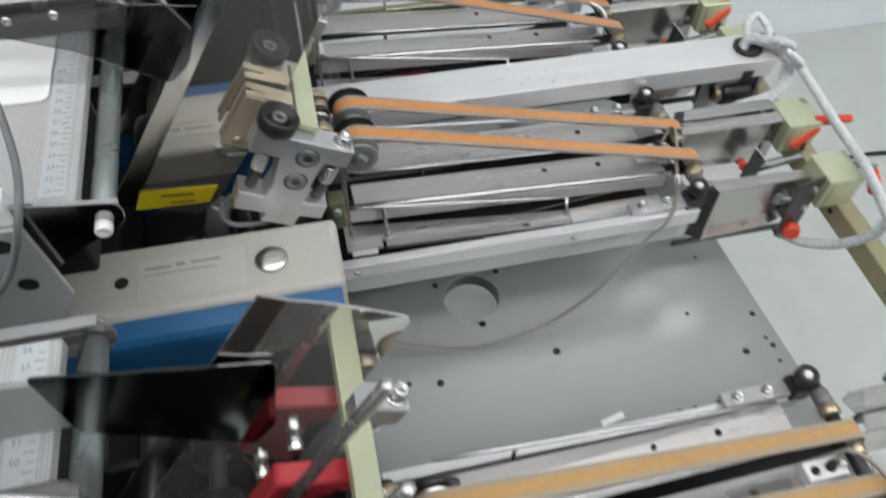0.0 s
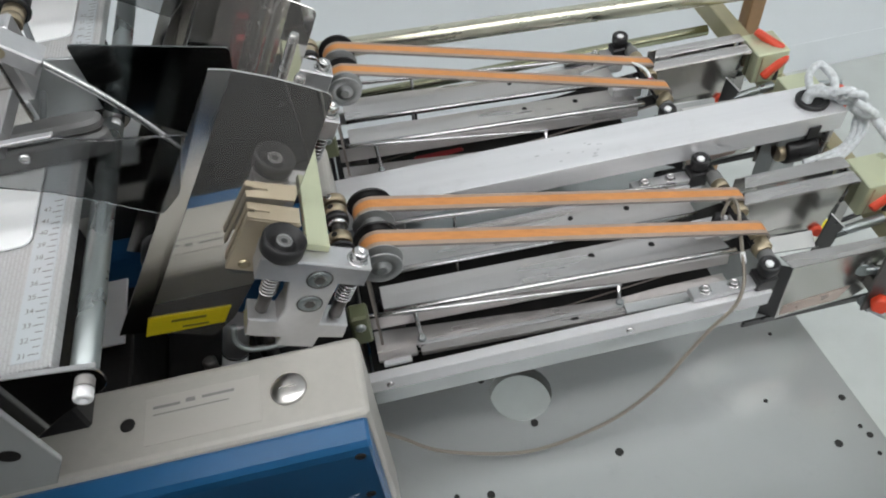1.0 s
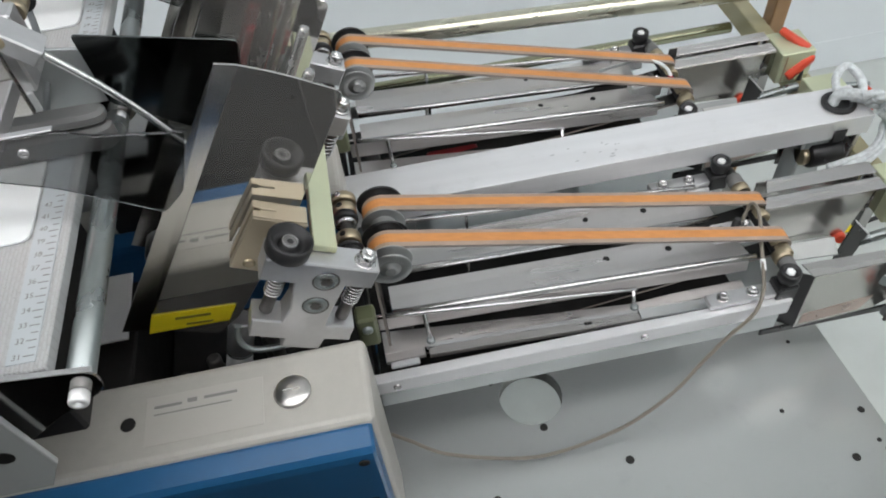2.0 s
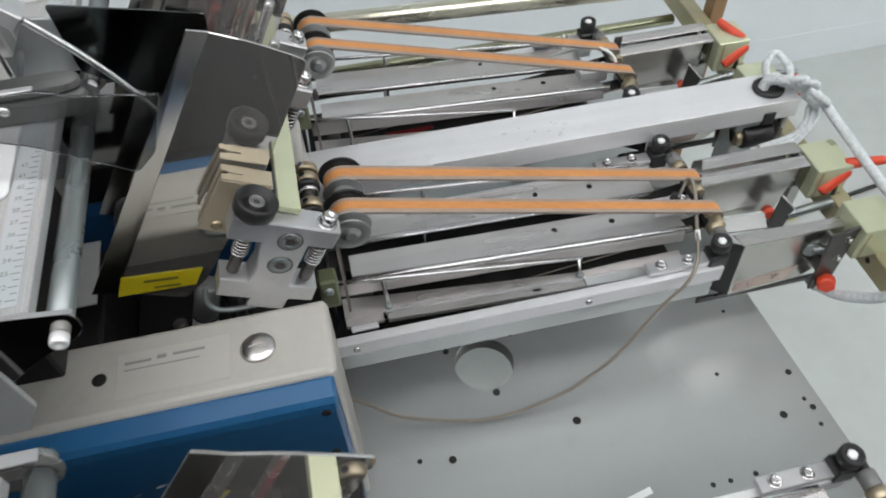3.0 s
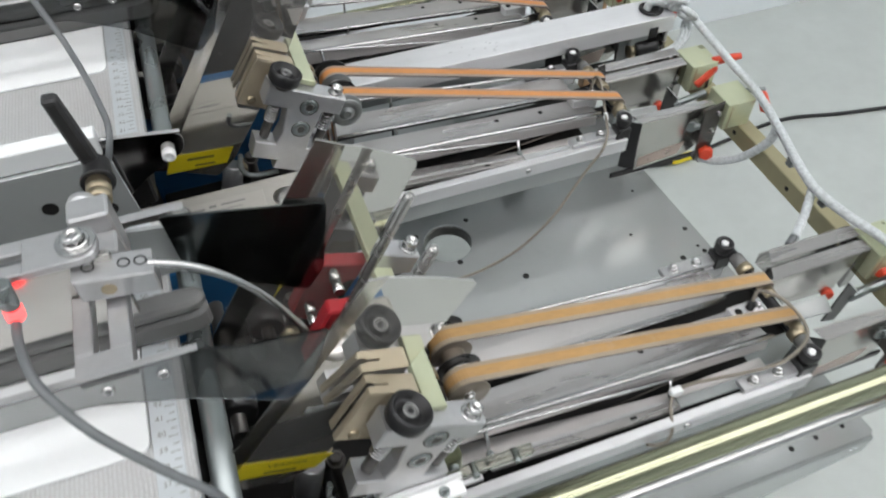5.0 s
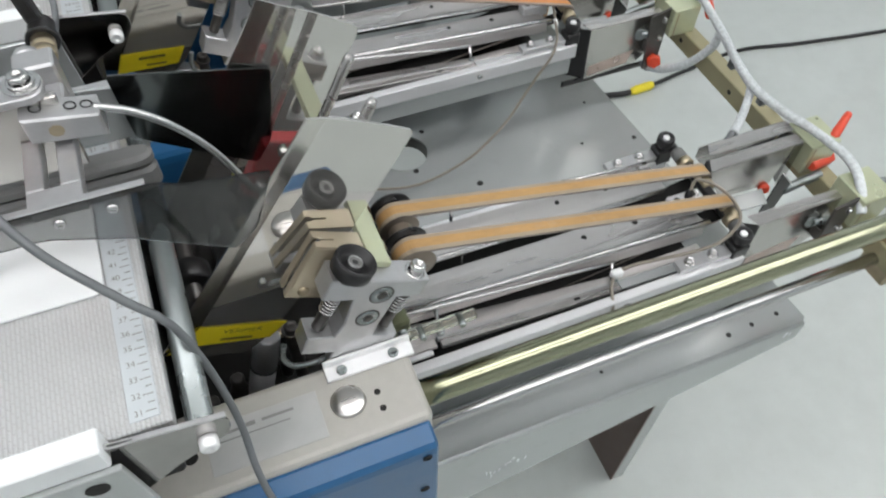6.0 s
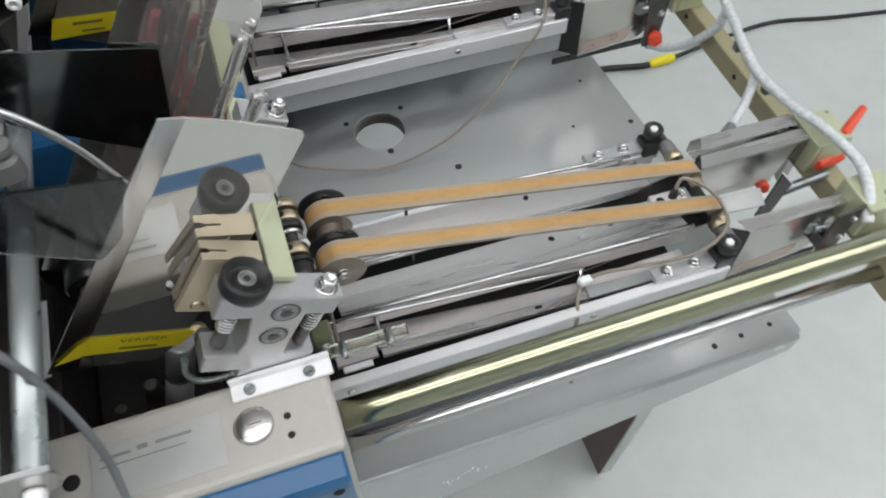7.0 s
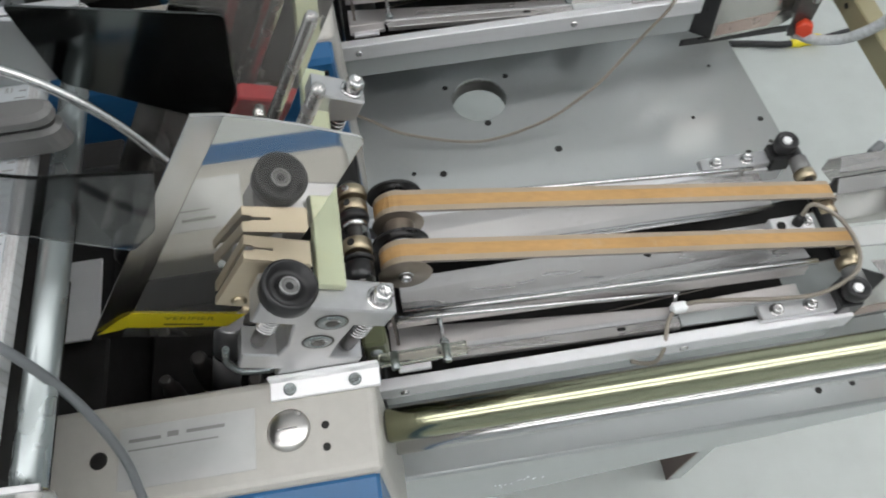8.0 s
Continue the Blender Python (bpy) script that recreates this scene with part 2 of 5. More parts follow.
def turned(p, axis, profile, seg=24, bm=None, close=True):
    """A turned piece about an axis through p: profile is a list of (radius, height)."""
    bm = bm or bmesh.new()
    p = Vector(p)
    ax, s, c = basis(axis)
    rings = []
    for r, h in profile:
        if r <= 1e-6:
            rings.append([bm.verts.new(p + ax * h)])
        else:
            rings.append([bm.verts.new(p + ax * h + (s * math.cos(a) + c * math.sin(a)) * r) for a in (2 * math.pi * k / seg for k in range(seg))])
    made = []
    for a, b in zip(rings, rings[1:]):
        if len(a) == 1 and len(b) == 1:
            continue
        for k in range(seg):
            q = [a[k % len(a)], a[(k + 1) % len(a)], b[(k + 1) % len(b)], b[k % len(b)]]
            q = list(dict.fromkeys(q))
            made.append(bm.faces.new(q))
    if close:
        for r in (rings[0], rings[-1]):
            if len(r) > 1:
                made.append(bm.faces.new(r))
    bmesh.ops.recalc_face_normals(bm, faces=made)
    for f in made:
        f.smooth = len(f.verts) == 4
    return bm


def bar(p0, p1, r, seg=16, bm=None, chamfer=0.12):
    """A round bar from p0 to p1 with broken edges."""
    p0, p1 = Vector(p0), Vector(p1)
    h = (p1 - p0).length
    k = r * chamfer
    return turned(p0, p1 - p0, [(0, 0), (r - k, 0), (r, k), (r, h - k), (r - k, h), (0, h)], seg, bm, close=False)


def hexhead(p, axis, r, h, bm=None):
    """A hex nut or bolt head with a round washer face."""
    bm = turned(p, axis, [(0, 0), (r * 1.25, 0), (r * 1.25, h * 0.18), (r * 0.98, h * 0.18)], 20, bm, close=False)
    return turned(Vector(p) + Vector(axis).normalized() * h * 0.18, axis, [(0, 0), (r, 0), (r, h * 0.7), (r * 0.85, h * 0.82), (r * 0.5, h * 0.82), (r * 0.45, h * 0.5), (0, h * 0.5)], 6, bm, close=False)


def smooth_path(pts, steps=8):
    """Catmull-Rom points through pts."""
    p = [Vector(q) for q in pts]
    p = [2 * p[0] - p[1]] + p + [2 * p[-1] - p[-2]]
    out = []
    for i in range(1, len(p) - 2):
        a, b, c, d = p[i - 1], p[i], p[i + 1], p[i + 2]
        for k in range(steps):
            t = k / steps
            out.append(0.5 * (2 * b + (c - a) * t + (2 * a - 5 * b + 4 * c - d) * t * t + (3 * b - a - 3 * c + d) * t ** 3))
    return out + [p[-2]]


def hose(pts, r, seg=10, steps=8, bm=None, ripple=0.0):
    """A cable or hose along a smooth line."""
    bm = bm or bmesh.new()
    line = smooth_path(pts, steps) if len(pts) > 2 else [Vector(q) for q in pts]
    side = None
    rings = []
    for i, p in enumerate(line):
        d = (line[min(i + 1, len(line) - 1)] - line[max(i - 1, 0)]).normalized()
        side = d.orthogonal().normalized() if side is None else (side - d * side.dot(d)).normalized()
        up = d.cross(side)
        rr = r * (1 + ripple * (i % 2))
        rings.append([bm.verts.new(p + (side * math.cos(a) + up * math.sin(a)) * rr) for a in (2 * math.pi * k / seg for k in range(seg))])
    for a, b in zip(rings, rings[1:]):
        for k in range(seg):
            f = bm.faces.new((a[k], a[(k + 1) % seg], b[(k + 1) % seg], b[k]))
            f.smooth = True
    bm.faces.new(rings[0][::-1]), bm.faces.new(rings[-1])
    return bm


def spring(p, axis, r, wire, h, turns, seg=6):
    ax, s, c = basis(axis)
    p = Vector(p)
    n = int(turns * 12)
    pts = [p + ax * (h * k / n) + (s * math.cos(k * math.pi / 6) + c * math.sin(k * math.pi / 6)) * r for k in range(n + 1)]
    return hose(pts, wire, seg, 1)


BASE = {}


def thing(name, base, label, category, group="", kind=""):
    """A top-level thing: an Empty at its base."""
    e = new(name)
    e.empty_display_size = 0.02
    e.location = base
    BASE[e.name] = Vector(base)
    return tagged(e, label, category, group, kind)


def part(name, bm, material, parent, label=""):
    """Links a bmesh, built in the machine's own coordinates, as one mesh under a thing or a part."""
    root = parent if parent.parent is None else parent.parent
    me = bpy.data.meshes.new(name)
    bm.transform(Matrix.Translation(-BASE[root.name]))
    bm.normal_update()
    bm.to_mesh(me)
    bm.free()
    me.materials.append(material)
    ob = new(name, me)
    ob.parent = parent
    if label:
        ob["label"] = label
    return ob


def solid(name, bm, material, label, category="", kind="structure"):
    """A piece of the setting in one mesh."""
    me = bpy.data.meshes.new(name)
    bm.normal_update()
    bm.to_mesh(me)
    bm.free()
    me.materials.append(material)
    return tagged(new(name, me), label, category, "", kind)


XZ = lambda y: (lambda a, b, d: (a, y + d, b))
XY = lambda z: (lambda a, b, d: (a, b, z + d))
LEANC, LEANS = math.cos(radians(27)), math.sin(radians(27))


def U(u, w, y):
    """The feeder unit leans 27 degrees: u runs along it to the right, w up it."""
    return (0.036 + u * LEANC + w * LEANS, y, 1.014 - u * LEANS + w * LEANC)


UY = lambda y: (lambda a, b, d: U(a, b, y + d))
UP = Vector((LEANS, 0, LEANC))
STATIONS = (0.0, 0.369, 0.60)


def repeat(ob, offsets=STATIONS[1:]):
    base = BASE[ob.name]
    return [copy_thing(ob, Matrix.Translation(base + Vector((0, d, 0)))) for d in offsets]


# ---------------------------------------------------------------- room
def room():
    solid("floor", block(-3.2, 5.2, -3.5, 1.66, -0.06, 0.0, 0), FLOOR, "pale grey-green sealed concrete floor with faint scuffs", "floor")
    solid("wall_north", block(-3.2, 5.2, 1.66, 1.78, -0.06, 3.0, 0), WALL, "plain white painted wall behind the machine", "wall")
    solid("wall_south", block(-3.2, 5.2, -3.62, -3.5, -0.06, 3.0, 0), WALL, "plain white painted wall", "wall")
    solid("wall_west", block(-3.32, -3.2, -3.62, 1.78, -0.06, 3.0, 0), WALL, "plain white painted wall", "wall")
    solid("wall_east", block(5.2, 5.32, -3.62, 1.78, -0.06, 3.0, 0), WALL, "plain white painted wall", "wall")
    solid("ceiling", block(-3.32, 5.32, -3.62, 1.78, 3.0, 3.1, 0), CEIL, "plain white ceiling", "ceiling")
    solid("baseboard", block(-3.2, 5.2, 1.6585, 1.66, 0.004, 0.10, 0), WALL, "low white coved skirting along the wall", "baseboard")
    lamp = thing("ceiling_light", (-1.6, 0.05, 2.96), "white fluorescent ceiling light with a flat diffuser", "light", "ceiling lights")
    part("frame", block(-2.548, -0.652, -0.20, 0.30, 2.965, 3.0, 0.004), ALU, lamp)
    part("diffuser", block(-2.540, -0.660, -0.18, 0.28, 2.955, 2.968, 0.002), DIFFUSER, lamp, "glowing white diffuser")
    for x in (-1.6, 0.3, 2.2, 4.1):
        for y in (0.05, -0.95):
            if (x, y) != (-1.6, 0.05):
                copy_thing(lamp, Matrix.Translation((x, y, 2.96)))


room()


# ---------------------------------------------------------------- table
def table():
    t = thing("machine_table", (0.25, 0.45, 0.0), "grey enamelled steel machine table with drilled top plate", "table")
    # top plate with one large round opening: four quarter pieces round the hole
    bm = bmesh.new()
    cx, cy, r = 0.207, 0.457, 0.034
    seg = 32
    outer = [(-0.62, 0.0175), (0.566, 0.0175), (0.571, 0.0215), (0.539, 0.5), (0.539, 0.92), (-0.62, 0.92)]

    def edge(a):
        d = Vector((math.cos(a), math.sin(a)))
        best = 9
        for i in range(len(outer)):
            p, q = Vector(outer[i]), Vector(outer[(i + 1) % len(outer)])
            e = q - p
            den = d.x * e.y - d.y * e.x
            if abs(den) < 1e-9:
                continue
            w = p - Vector((cx, cy))
            s, k = (w.x * e.y - w.y * e.x) / den, (w.x * d.y - w.y * d.x) / den
            if s > 0 and -1e-6 <= k <= 1 + 1e-6:
                best = min(best, s)
        return Vector((cx, cy)) + d * best

    angles = sorted({2 * math.pi * k / seg for k in range(seg)} | {math.atan2(q[1] - cy, q[0] - cx) % (2 * math.pi) for q in outer})
    for z, flip in ((0.698, False), (0.694, True)):
        inn = [bm.verts.new((cx + r * math.cos(a), cy + r * math.sin(a), z)) for a in angles]
        out = [bm.verts.new((*edge(a), z)) for a in angles]
        n = len(angles)
        for i in range(n):
            q = [inn[i], out[i], out[(i + 1) % n], inn[(i + 1) % n]]
            bm.faces.new(q[::-1] if flip else q)
        if not flip:
            keep_in, keep_out = inn, out
        else:
            for i in range(n):
                k = (i + 1) % n
                bm.faces.new((keep_in[i], keep_in[k], inn[k], inn[i]))
                bm.faces.new((keep_out[k], keep_out[i], out[i], out[k]))
    bmesh.ops.recalc_face_normals(bm, faces=bm.faces[:])
    top = part("top_plate", bm, PLATE, t)
    # dark iron tone puts the shade on the opening's wall into the colour
    part("hole_collar", turned((cx, cy, 0.676), (0, 0, 1), [(r, 0.0195), (r, 0.0), (r + 0.003, 0.0), (r + 0.003, 0.0175)], 36, close=False), IRON, top, "deep collar of the round opening, dark for its shaded wall")
    for x, y, rr in ((0.211, 0.418, .0042), (0.286, 0.365, .0045), (0.146, 0.353, .0042), (0.112, 0.359, .0028), (0.503, 0.320, .0042), (0.168, 0.482, .0036), (0.246, 0.488, .0036),
                     (0.534, 0.366, .0036), (0.456, 0.382, .0024), (0.501, 0.458, .0022), (0.538, 0.321, .0034), (0.536, 0.301, .0024), (0.534, 0.332, .0024), (0.396, 0.266, .0028),
                     (0.443, 0.267, .0028), (0.415, 0.266, .0026), (0.468, 0.034, .0034), (0.503, 0.036, .003), (0.541, 0.038, .003), (0.417, 0.099, .0028), (0.434, 0.100, .0028), (0.450, 0.100, .0028), (0.300, 0.047, .0022)):
        part("bolt_hole", turned((x, y, 0.6975), (0, 0, 1), [(0, 0.0009), (rr, 0.0009), (rr, 0.0002)], 16, close=False), GAP, top, "dark drilled hole")
    # the front sheet is bent down and cut to a taper, deepest under the feeders
    bm = bmesh.new()
    n, prof = 7, []
    for k in range(n):
        g = math.pi / 2 * k / (n - 1)
        prof.append((0.0175 - 0.0045 * math.sin(g), 0.698 - 0.0045 * (1 - math.cos(g))))
    ends = []
    for x, low in ((-0.62, 0.345), (0.566, 0.664)):
        ends.append([bm.verts.new((x, y, z)) for y, z in prof + [(0.0130, low), (0.0160, low), (0.0160, 0.690), (0.0175, 0.694)]])
    m = len(ends[0])
    for k in range(m):
        f = bm.faces.new((ends[0][k], ends[1][k], ends[1][(k + 1) % m], ends[0][(k + 1) % m]))
        f.smooth = k < n - 1
    bm.faces.new(ends[0][::-1]), bm.faces.new(ends[1])
    bmesh.ops.recalc_face_normals(bm, faces=bm.faces[:])
    apron = part("apron", bm, PLATE, t, "grey front apron cut to a taper")
    rng = random.Random(11)
    for cx, cz in ((0.150, 0.603), (0.156, 0.598), (0.172, 0.617), (0.190, 0.611), (0.545, 0.684)):
        for k in range(4):
            x, z, h = cx + rng.uniform(-0.006, 0.006), cz + rng.uniform(-0.006, 0.006), rng.uniform(0.003, 0.008)
            part("scratch", slab([(x, z), (x + 0.0007, z), (x + 0.0012 + rng.uniform(-0.002, 0.002), z + h), (x + 0.0004, z + h)], 0.0002, XZ(0.0127), 0), SCUFF, apron, "pale scratch in the enamel")
    part("cross_rail", block(-0.58, 0.50, 0.05, 0.09, 0.60, 0.6935, 0.002), PLATE, t)
    # added panel, out of view: keeps light from the floor under the table
    part("side_panel", block(-0.62, -0.616, 0.02, 0.904, 0.02, 0.6935, 0.001), PLATE, t, "added unseen side panel blocking light below the table")
    part("cross_rail", block(-0.58, 0.50, 0.80, 0.84, 0.60, 0.6935, 0.002), PLATE, t)
    for x0, y0 in ((0.498, 0.091), (-0.56, 0.091), (0.46, 0.78), (-0.56, 0.78)):
        leg = part("leg", block(x0, x0 + 0.004, y0, y0 + 0.10, 0.002, 0.5995 if y0 < 0.5 else 0.693, 0.0006), LEGSHADE, t, "leg channel, brown darkened for its shaded inside")
        part("flange", block(x0 + 0.004, x0 + 0.028, y0, y0 + 0.004, 0.002, 0.5995 if y0 < 0.5 else 0.693, 0.0006), PLATE, leg, "grey painted front flange")
    return t


table()


# ---------------------------------------------------------------- feeder cover
def feeder_cover():
    c = thing("feeder_cover", (-0.10, -0.005, 0.70), "warm grey feeder housing with a blue front cover", "machine cover", "feeder housings")
    bm = block(-0.36, 0.057, -0.034, 0.036, 0.7005, 0.95, 0.006, seg=3)
    part("housing", bm, COVER, c)
    # dark sheet stands for the unlit open back of the housing
    part("back_panel", block(-0.355, 0.050, 0.0362, 0.0372, 0.702, 0.9105, 0.0002), GAP, c, "black sheet for the shade in the open back below the flange")
    prof = [(-0.030, 0.9435), (-0.036, 0.9455), (-0.050, 0.9425), (-0.0535, 0.938), (-0.0545, 0.93), (-0.0545, 0.7005), (-0.030, 0.7005)]
    front = part("front_cover", slab([(a, b) for a, b in prof], 0.412, lambda a, b, d: (-0.359 + d, a, b), 0.0022), BLUE, c, "blue painted front cover")
    for x, z in ((0.043, 0.928), (0.041, 0.86)):
        part("screw", turned((x, -0.0545, z), (0, -1, 0), [(0.004, 0), (0.004, 0.001), (0.0024, 0.0016), (0.002, 0.0004), (0, 0.0004)], 14), GAP, front)
    cap = turned((0.0, 0.0, 0.9502), (0, 0, 1), [(0.0134, 0), (0.0137, 0.0008), (0.0118, 0.0024), (0.008, 0.0038), (0.004, 0.0046), (0, 0.0048)], 32, close=False)
    cap = part("screw_cap", cap, CAP, c, "domed nickel screw cap with a slot")
    part("slot", block(-0.0060, 0.0060, -0.0005, 0.0005, 0.9535, 0.95515, 0.0002), PIN, cap)
    part("bolt_recess", turned((-0.1185, 0.0, 0.9496), (0, 0, 1), [(0.0055, 0), (0.0055, 0.0007), (0.004, 0.0009), (0, 0.0008)], 18, close=False), GAP, c)
    return c


def cover_extras(c, dy, shiny):
    """The maker's plate and the marks that tell one housing from the other."""
    y = dy
    lab = part("rating_plate", block(-0.106, -0.021, y - 0.021, y + 0.018, 0.9502, 0.9508, 0.0002), LABEL if shiny else LABELDULL, c, "worn silver rating plate" if shiny else "dull rating plate")
    for x0, x1, yy, h in ((-0.100, -0.080, 0.009, .0022), (-0.076, -0.069, 0.010, .0034), (-0.064, -0.040, 0.010, .0022), (-0.100, -0.044, 0.003, .0010)):
        part("print", block(x0, x1, y + yy - h / 2, y + yy + h / 2, 0.9509, 0.9511, 0), PRINT, lab)


covers = [feeder_cover()]
covers += repeat(covers[0])
for k, c in enumerate(covers):
    BASE[c.name] = Vector((-0.10, -0.005 + STATIONS[k], 0.70))
    cover_extras(c, STATIONS[k], k == 0)
rng = random.Random(5)
front = next(o for o in covers[1].children if o.name.startswith("front_cover"))
for cx, cz, n, wide in ((-0.145, 0.850, 14, 0.030), (-0.095, 0.861, 5, 0.010), (-0.078, 0.860, 4, 0.008), (0.010, 0.858, 12, 0.022)):
    for k in range(n):
        x, z, a = cx + rng.uniform(-1, 1) * wide, cz + rng.uniform(-1, 1) * 0.010, rng.uniform(0.0015, 0.0055)
        h = a * rng.uniform(0.12, 0.35)
        outline = [(x - a, z - h * rng.uniform(0.2, 1)), (x, z - h * rng.uniform(0.3, 1.2)), (x + a, z - h * rng.uniform(0.0, 0.8)), (x + a * 0.6, z + h * rng.uniform(0.2, 1)), (x - a * 0.5, z + h * rng.uniform(0.3, 1.2))]
        part("paint_chip", slab(outline, 0.0002, XZ(STATIONS[1] - 0.0548), 0), CHIP, front, "pale chip in the blue paint")
strip = thing("angle_strip", (0.026, 0.03, 0.953), "bright aluminium angle strip screwed to the housing", "bracket")
bm = block(-0.010, 0.061, 0.0195, 0.0336, 0.9505, 0.9540, 0.0006)
block(-0.010, 0.061, 0.0308, 0.0336, 0.9540, 0.9615, 0.0006, bm)
part("angle", bm, WHITEALU, strip)
cp = part("clear_strip", block(0.0615, 0.120, 0.0300, 0.0385, 0.953, 0.9590, 0.0010), CLEAR, strip, "clear olive plastic strip")
for x in (0.072, 0.106):
    part("spacer", bar((x, 0.0270, 0.9545), (x, 0.0395, 0.9545), 0.0028), ZINCGREY, cp)
for x in (0.003, 0.045):
    part("screw", turned((x, 0.0252, 0.954), (0, 0, 1), [(0.0042, 0), (0.0042, 0.0018), (0.0026, 0.0026), (0.0022, 0.001), (0, 0.001)], 14, close=False), ZINCGREY, strip)
for y in (0.0, -0.014):
    part("bolt_recess", turned((0.023, y, 0.9498), (0, 0, 1), [(0.0026, 0), (0.0026, 0.0004), (0, 0.0005)], 12, close=False), GAP, covers[0])


# ---------------------------------------------------------------- clamp unit with knob
def clamp_unit():
    c = thing("roller_clamp", (0.0, 0.045, 0.93), "machined aluminium spring clamp with a black knob", "clamp", "spring clamps")
    y0 = 0.034
    outline = [(-0.0445, 0.008), (-0.0445, 0.0295), (0.0335, 0.0295), (0.0335, 0.0110), (0.0145, 0.0105), (0.0135, -0.020), (0.0145, -0.036), (0.036, -0.036), (0.037, -0.052),
               (0.018, -0.053), (0.017, -0.0665), (-0.012, -0.0665), (-0.0115, -0.056), (-0.0375, -0.056), (-0.0395, -0.036), (-0.0185, -0.036), (-0.0160, -0.020), (-0.0205, 0.008)]
    part("frame", slab(outline, 0.020, UY(y0), 0.0010), ALU_CAST, c)
    for w in (0.014, -0.013):
        s = turned(U(0.0, w, y0), (0, -1, 0), [(0.0085, -0.001), (0.0085, 0.0002), (0.0072, 0.0010), (0.0045, 0.0010), (0.004, -0.001), (0, -0.001)], 22, close=False)
        sc = part("cap_screw", s, ZINCGREY, c)
        part("ring", turned(U(0.0, w, y0), (0, -1, 0), [(0.0085, 0.0001), (0.0097, 0.0001), (0.0097, 0.0003), (0.0085, 0.0003)], 22, close=False), IRON, sc)
        part("socket", turned(U(0.0, w, y0), (0, -1, 0), [(0.0042, 0.0011), (0, 0.0012)], 6, close=False), IRON, sc)
    k = part("knob", turned(U(-0.032, 0.032, y0 + 0.0050), UP, [(0, 0), (0.0115, 0), (0.0150, 0.004), (0.0152, 0.0135), (0.0140, 0.0150), (0.0128, 0.0148), (0.0120, 0.0085), (0.0065, 0.0078),
                                                            (0.0065, 0.0110), (0.0052, 0.0118), (0.0030, 0.0118), (0.0024, 0.0095), (0, 0.0095)], 36, close=False), BLACK, c, "black knurled plastic knob")
    part("insert", turned(U(-0.032, 0.0437, y0 + 0.0050), UP, [(0.0048, 0), (0.0048, 0.0006), (0.0026, 0.0008), (0.0024, 0.0002), (0, 0.0002)], 16, close=False), GREYBLOCK, k, "dull steel bush")
    part("ring", turned(U(-0.032, 0.0436, y0 + 0.0050), UP, [(0.0046, 0), (0.0046, 0.0013), (0.0054, 0.0013), (0.0054, 0)], 24, close=False), PULLEY, k, "dull steel ring")
    part("bore", turned(U(-0.032, 0.0440, y0 + 0.0050), UP, [(0.0023, 0), (0, 0.0001)], 12, close=False), BLACKST, k)
    nut = hexhead(U(0.024, 0.028, y0 + 0.009), UP, 0.0062, 0.010)
    part("lock_nut", nut, ROD, c)
    part("collar", turned(U(-0.032, 0.028, y0 + 0.0050), UP, [(0.008, 0), (0.008, 0.005)], 20), IRON, c)
    for u in (-0.030, 0.026):
        part("post", bar(U(u, -0.034, y0 + 0.009), U(u, 0.008, y0 + 0.009), 0.0048), IRON, c)
        part("spring", spring(U(u, -0.014, y0 + 0.009), UP, 0.0058, 0.0008, 0.019, 6), ROD, c)
    part("keeper", block(0.052, 0.068, 0.046, 0.062, 0.918, 0.955, 0.002), OLIVEDARK, c, "dark green keeper block")
    part("keeper_screw", turned((0.060, 0.046, 0.943), (0, -1, 0), [(0.0042, 0), (0.0042, 0.002), (0.002, 0.003), (0, 0.003)], 14, close=False), ZINCGREY, c)
    part("bent_strap", hose([(-0.033, 0.052, 0.972), (-0.036, 0.049, 0.958), (-0.030, 0.046, 0.948), (-0.016, 0.045, 0.945), (0.0, 0.046, 0.944)], 0.0026, 10, 8), ZINCGREY, c, "bent steel strap")
    return c


repeat(clamp_unit())


def rear_clamp():
    c = thing("rear_clamp", (0.04, 0.19, 1.0), "aluminium spring clamp block with a lock nut behind the guides", "clamp", "rear clamps")
    y0 = 0.170
    part("frame", slab([(-0.0125, 0.032), (-0.0125, 0.050), (0.0215, 0.050), (0.0215, 0.032), (0.006, 0.028), (0.006, -0.05), (-0.008, -0.05), (-0.008, 0.028)], 0.018, UY(y0), 0.001), ALU_CAST, c)
    part("lock_nut", hexhead(U(0.0135, 0.050, y0 + 0.009), UP, 0.0058, 0.010), ROD, c)
    part("post", bar(U(0.014, -0.03, y0 + 0.009), U(0.014, 0.032, y0 + 0.009), 0.0040), IRON, c)
    part("spring", spring(U(0.014, 0.002, y0 + 0.009), UP, 0.0052, 0.0008, 0.030, 8), ROD, c)
    return c


repeat(rear_clamp())


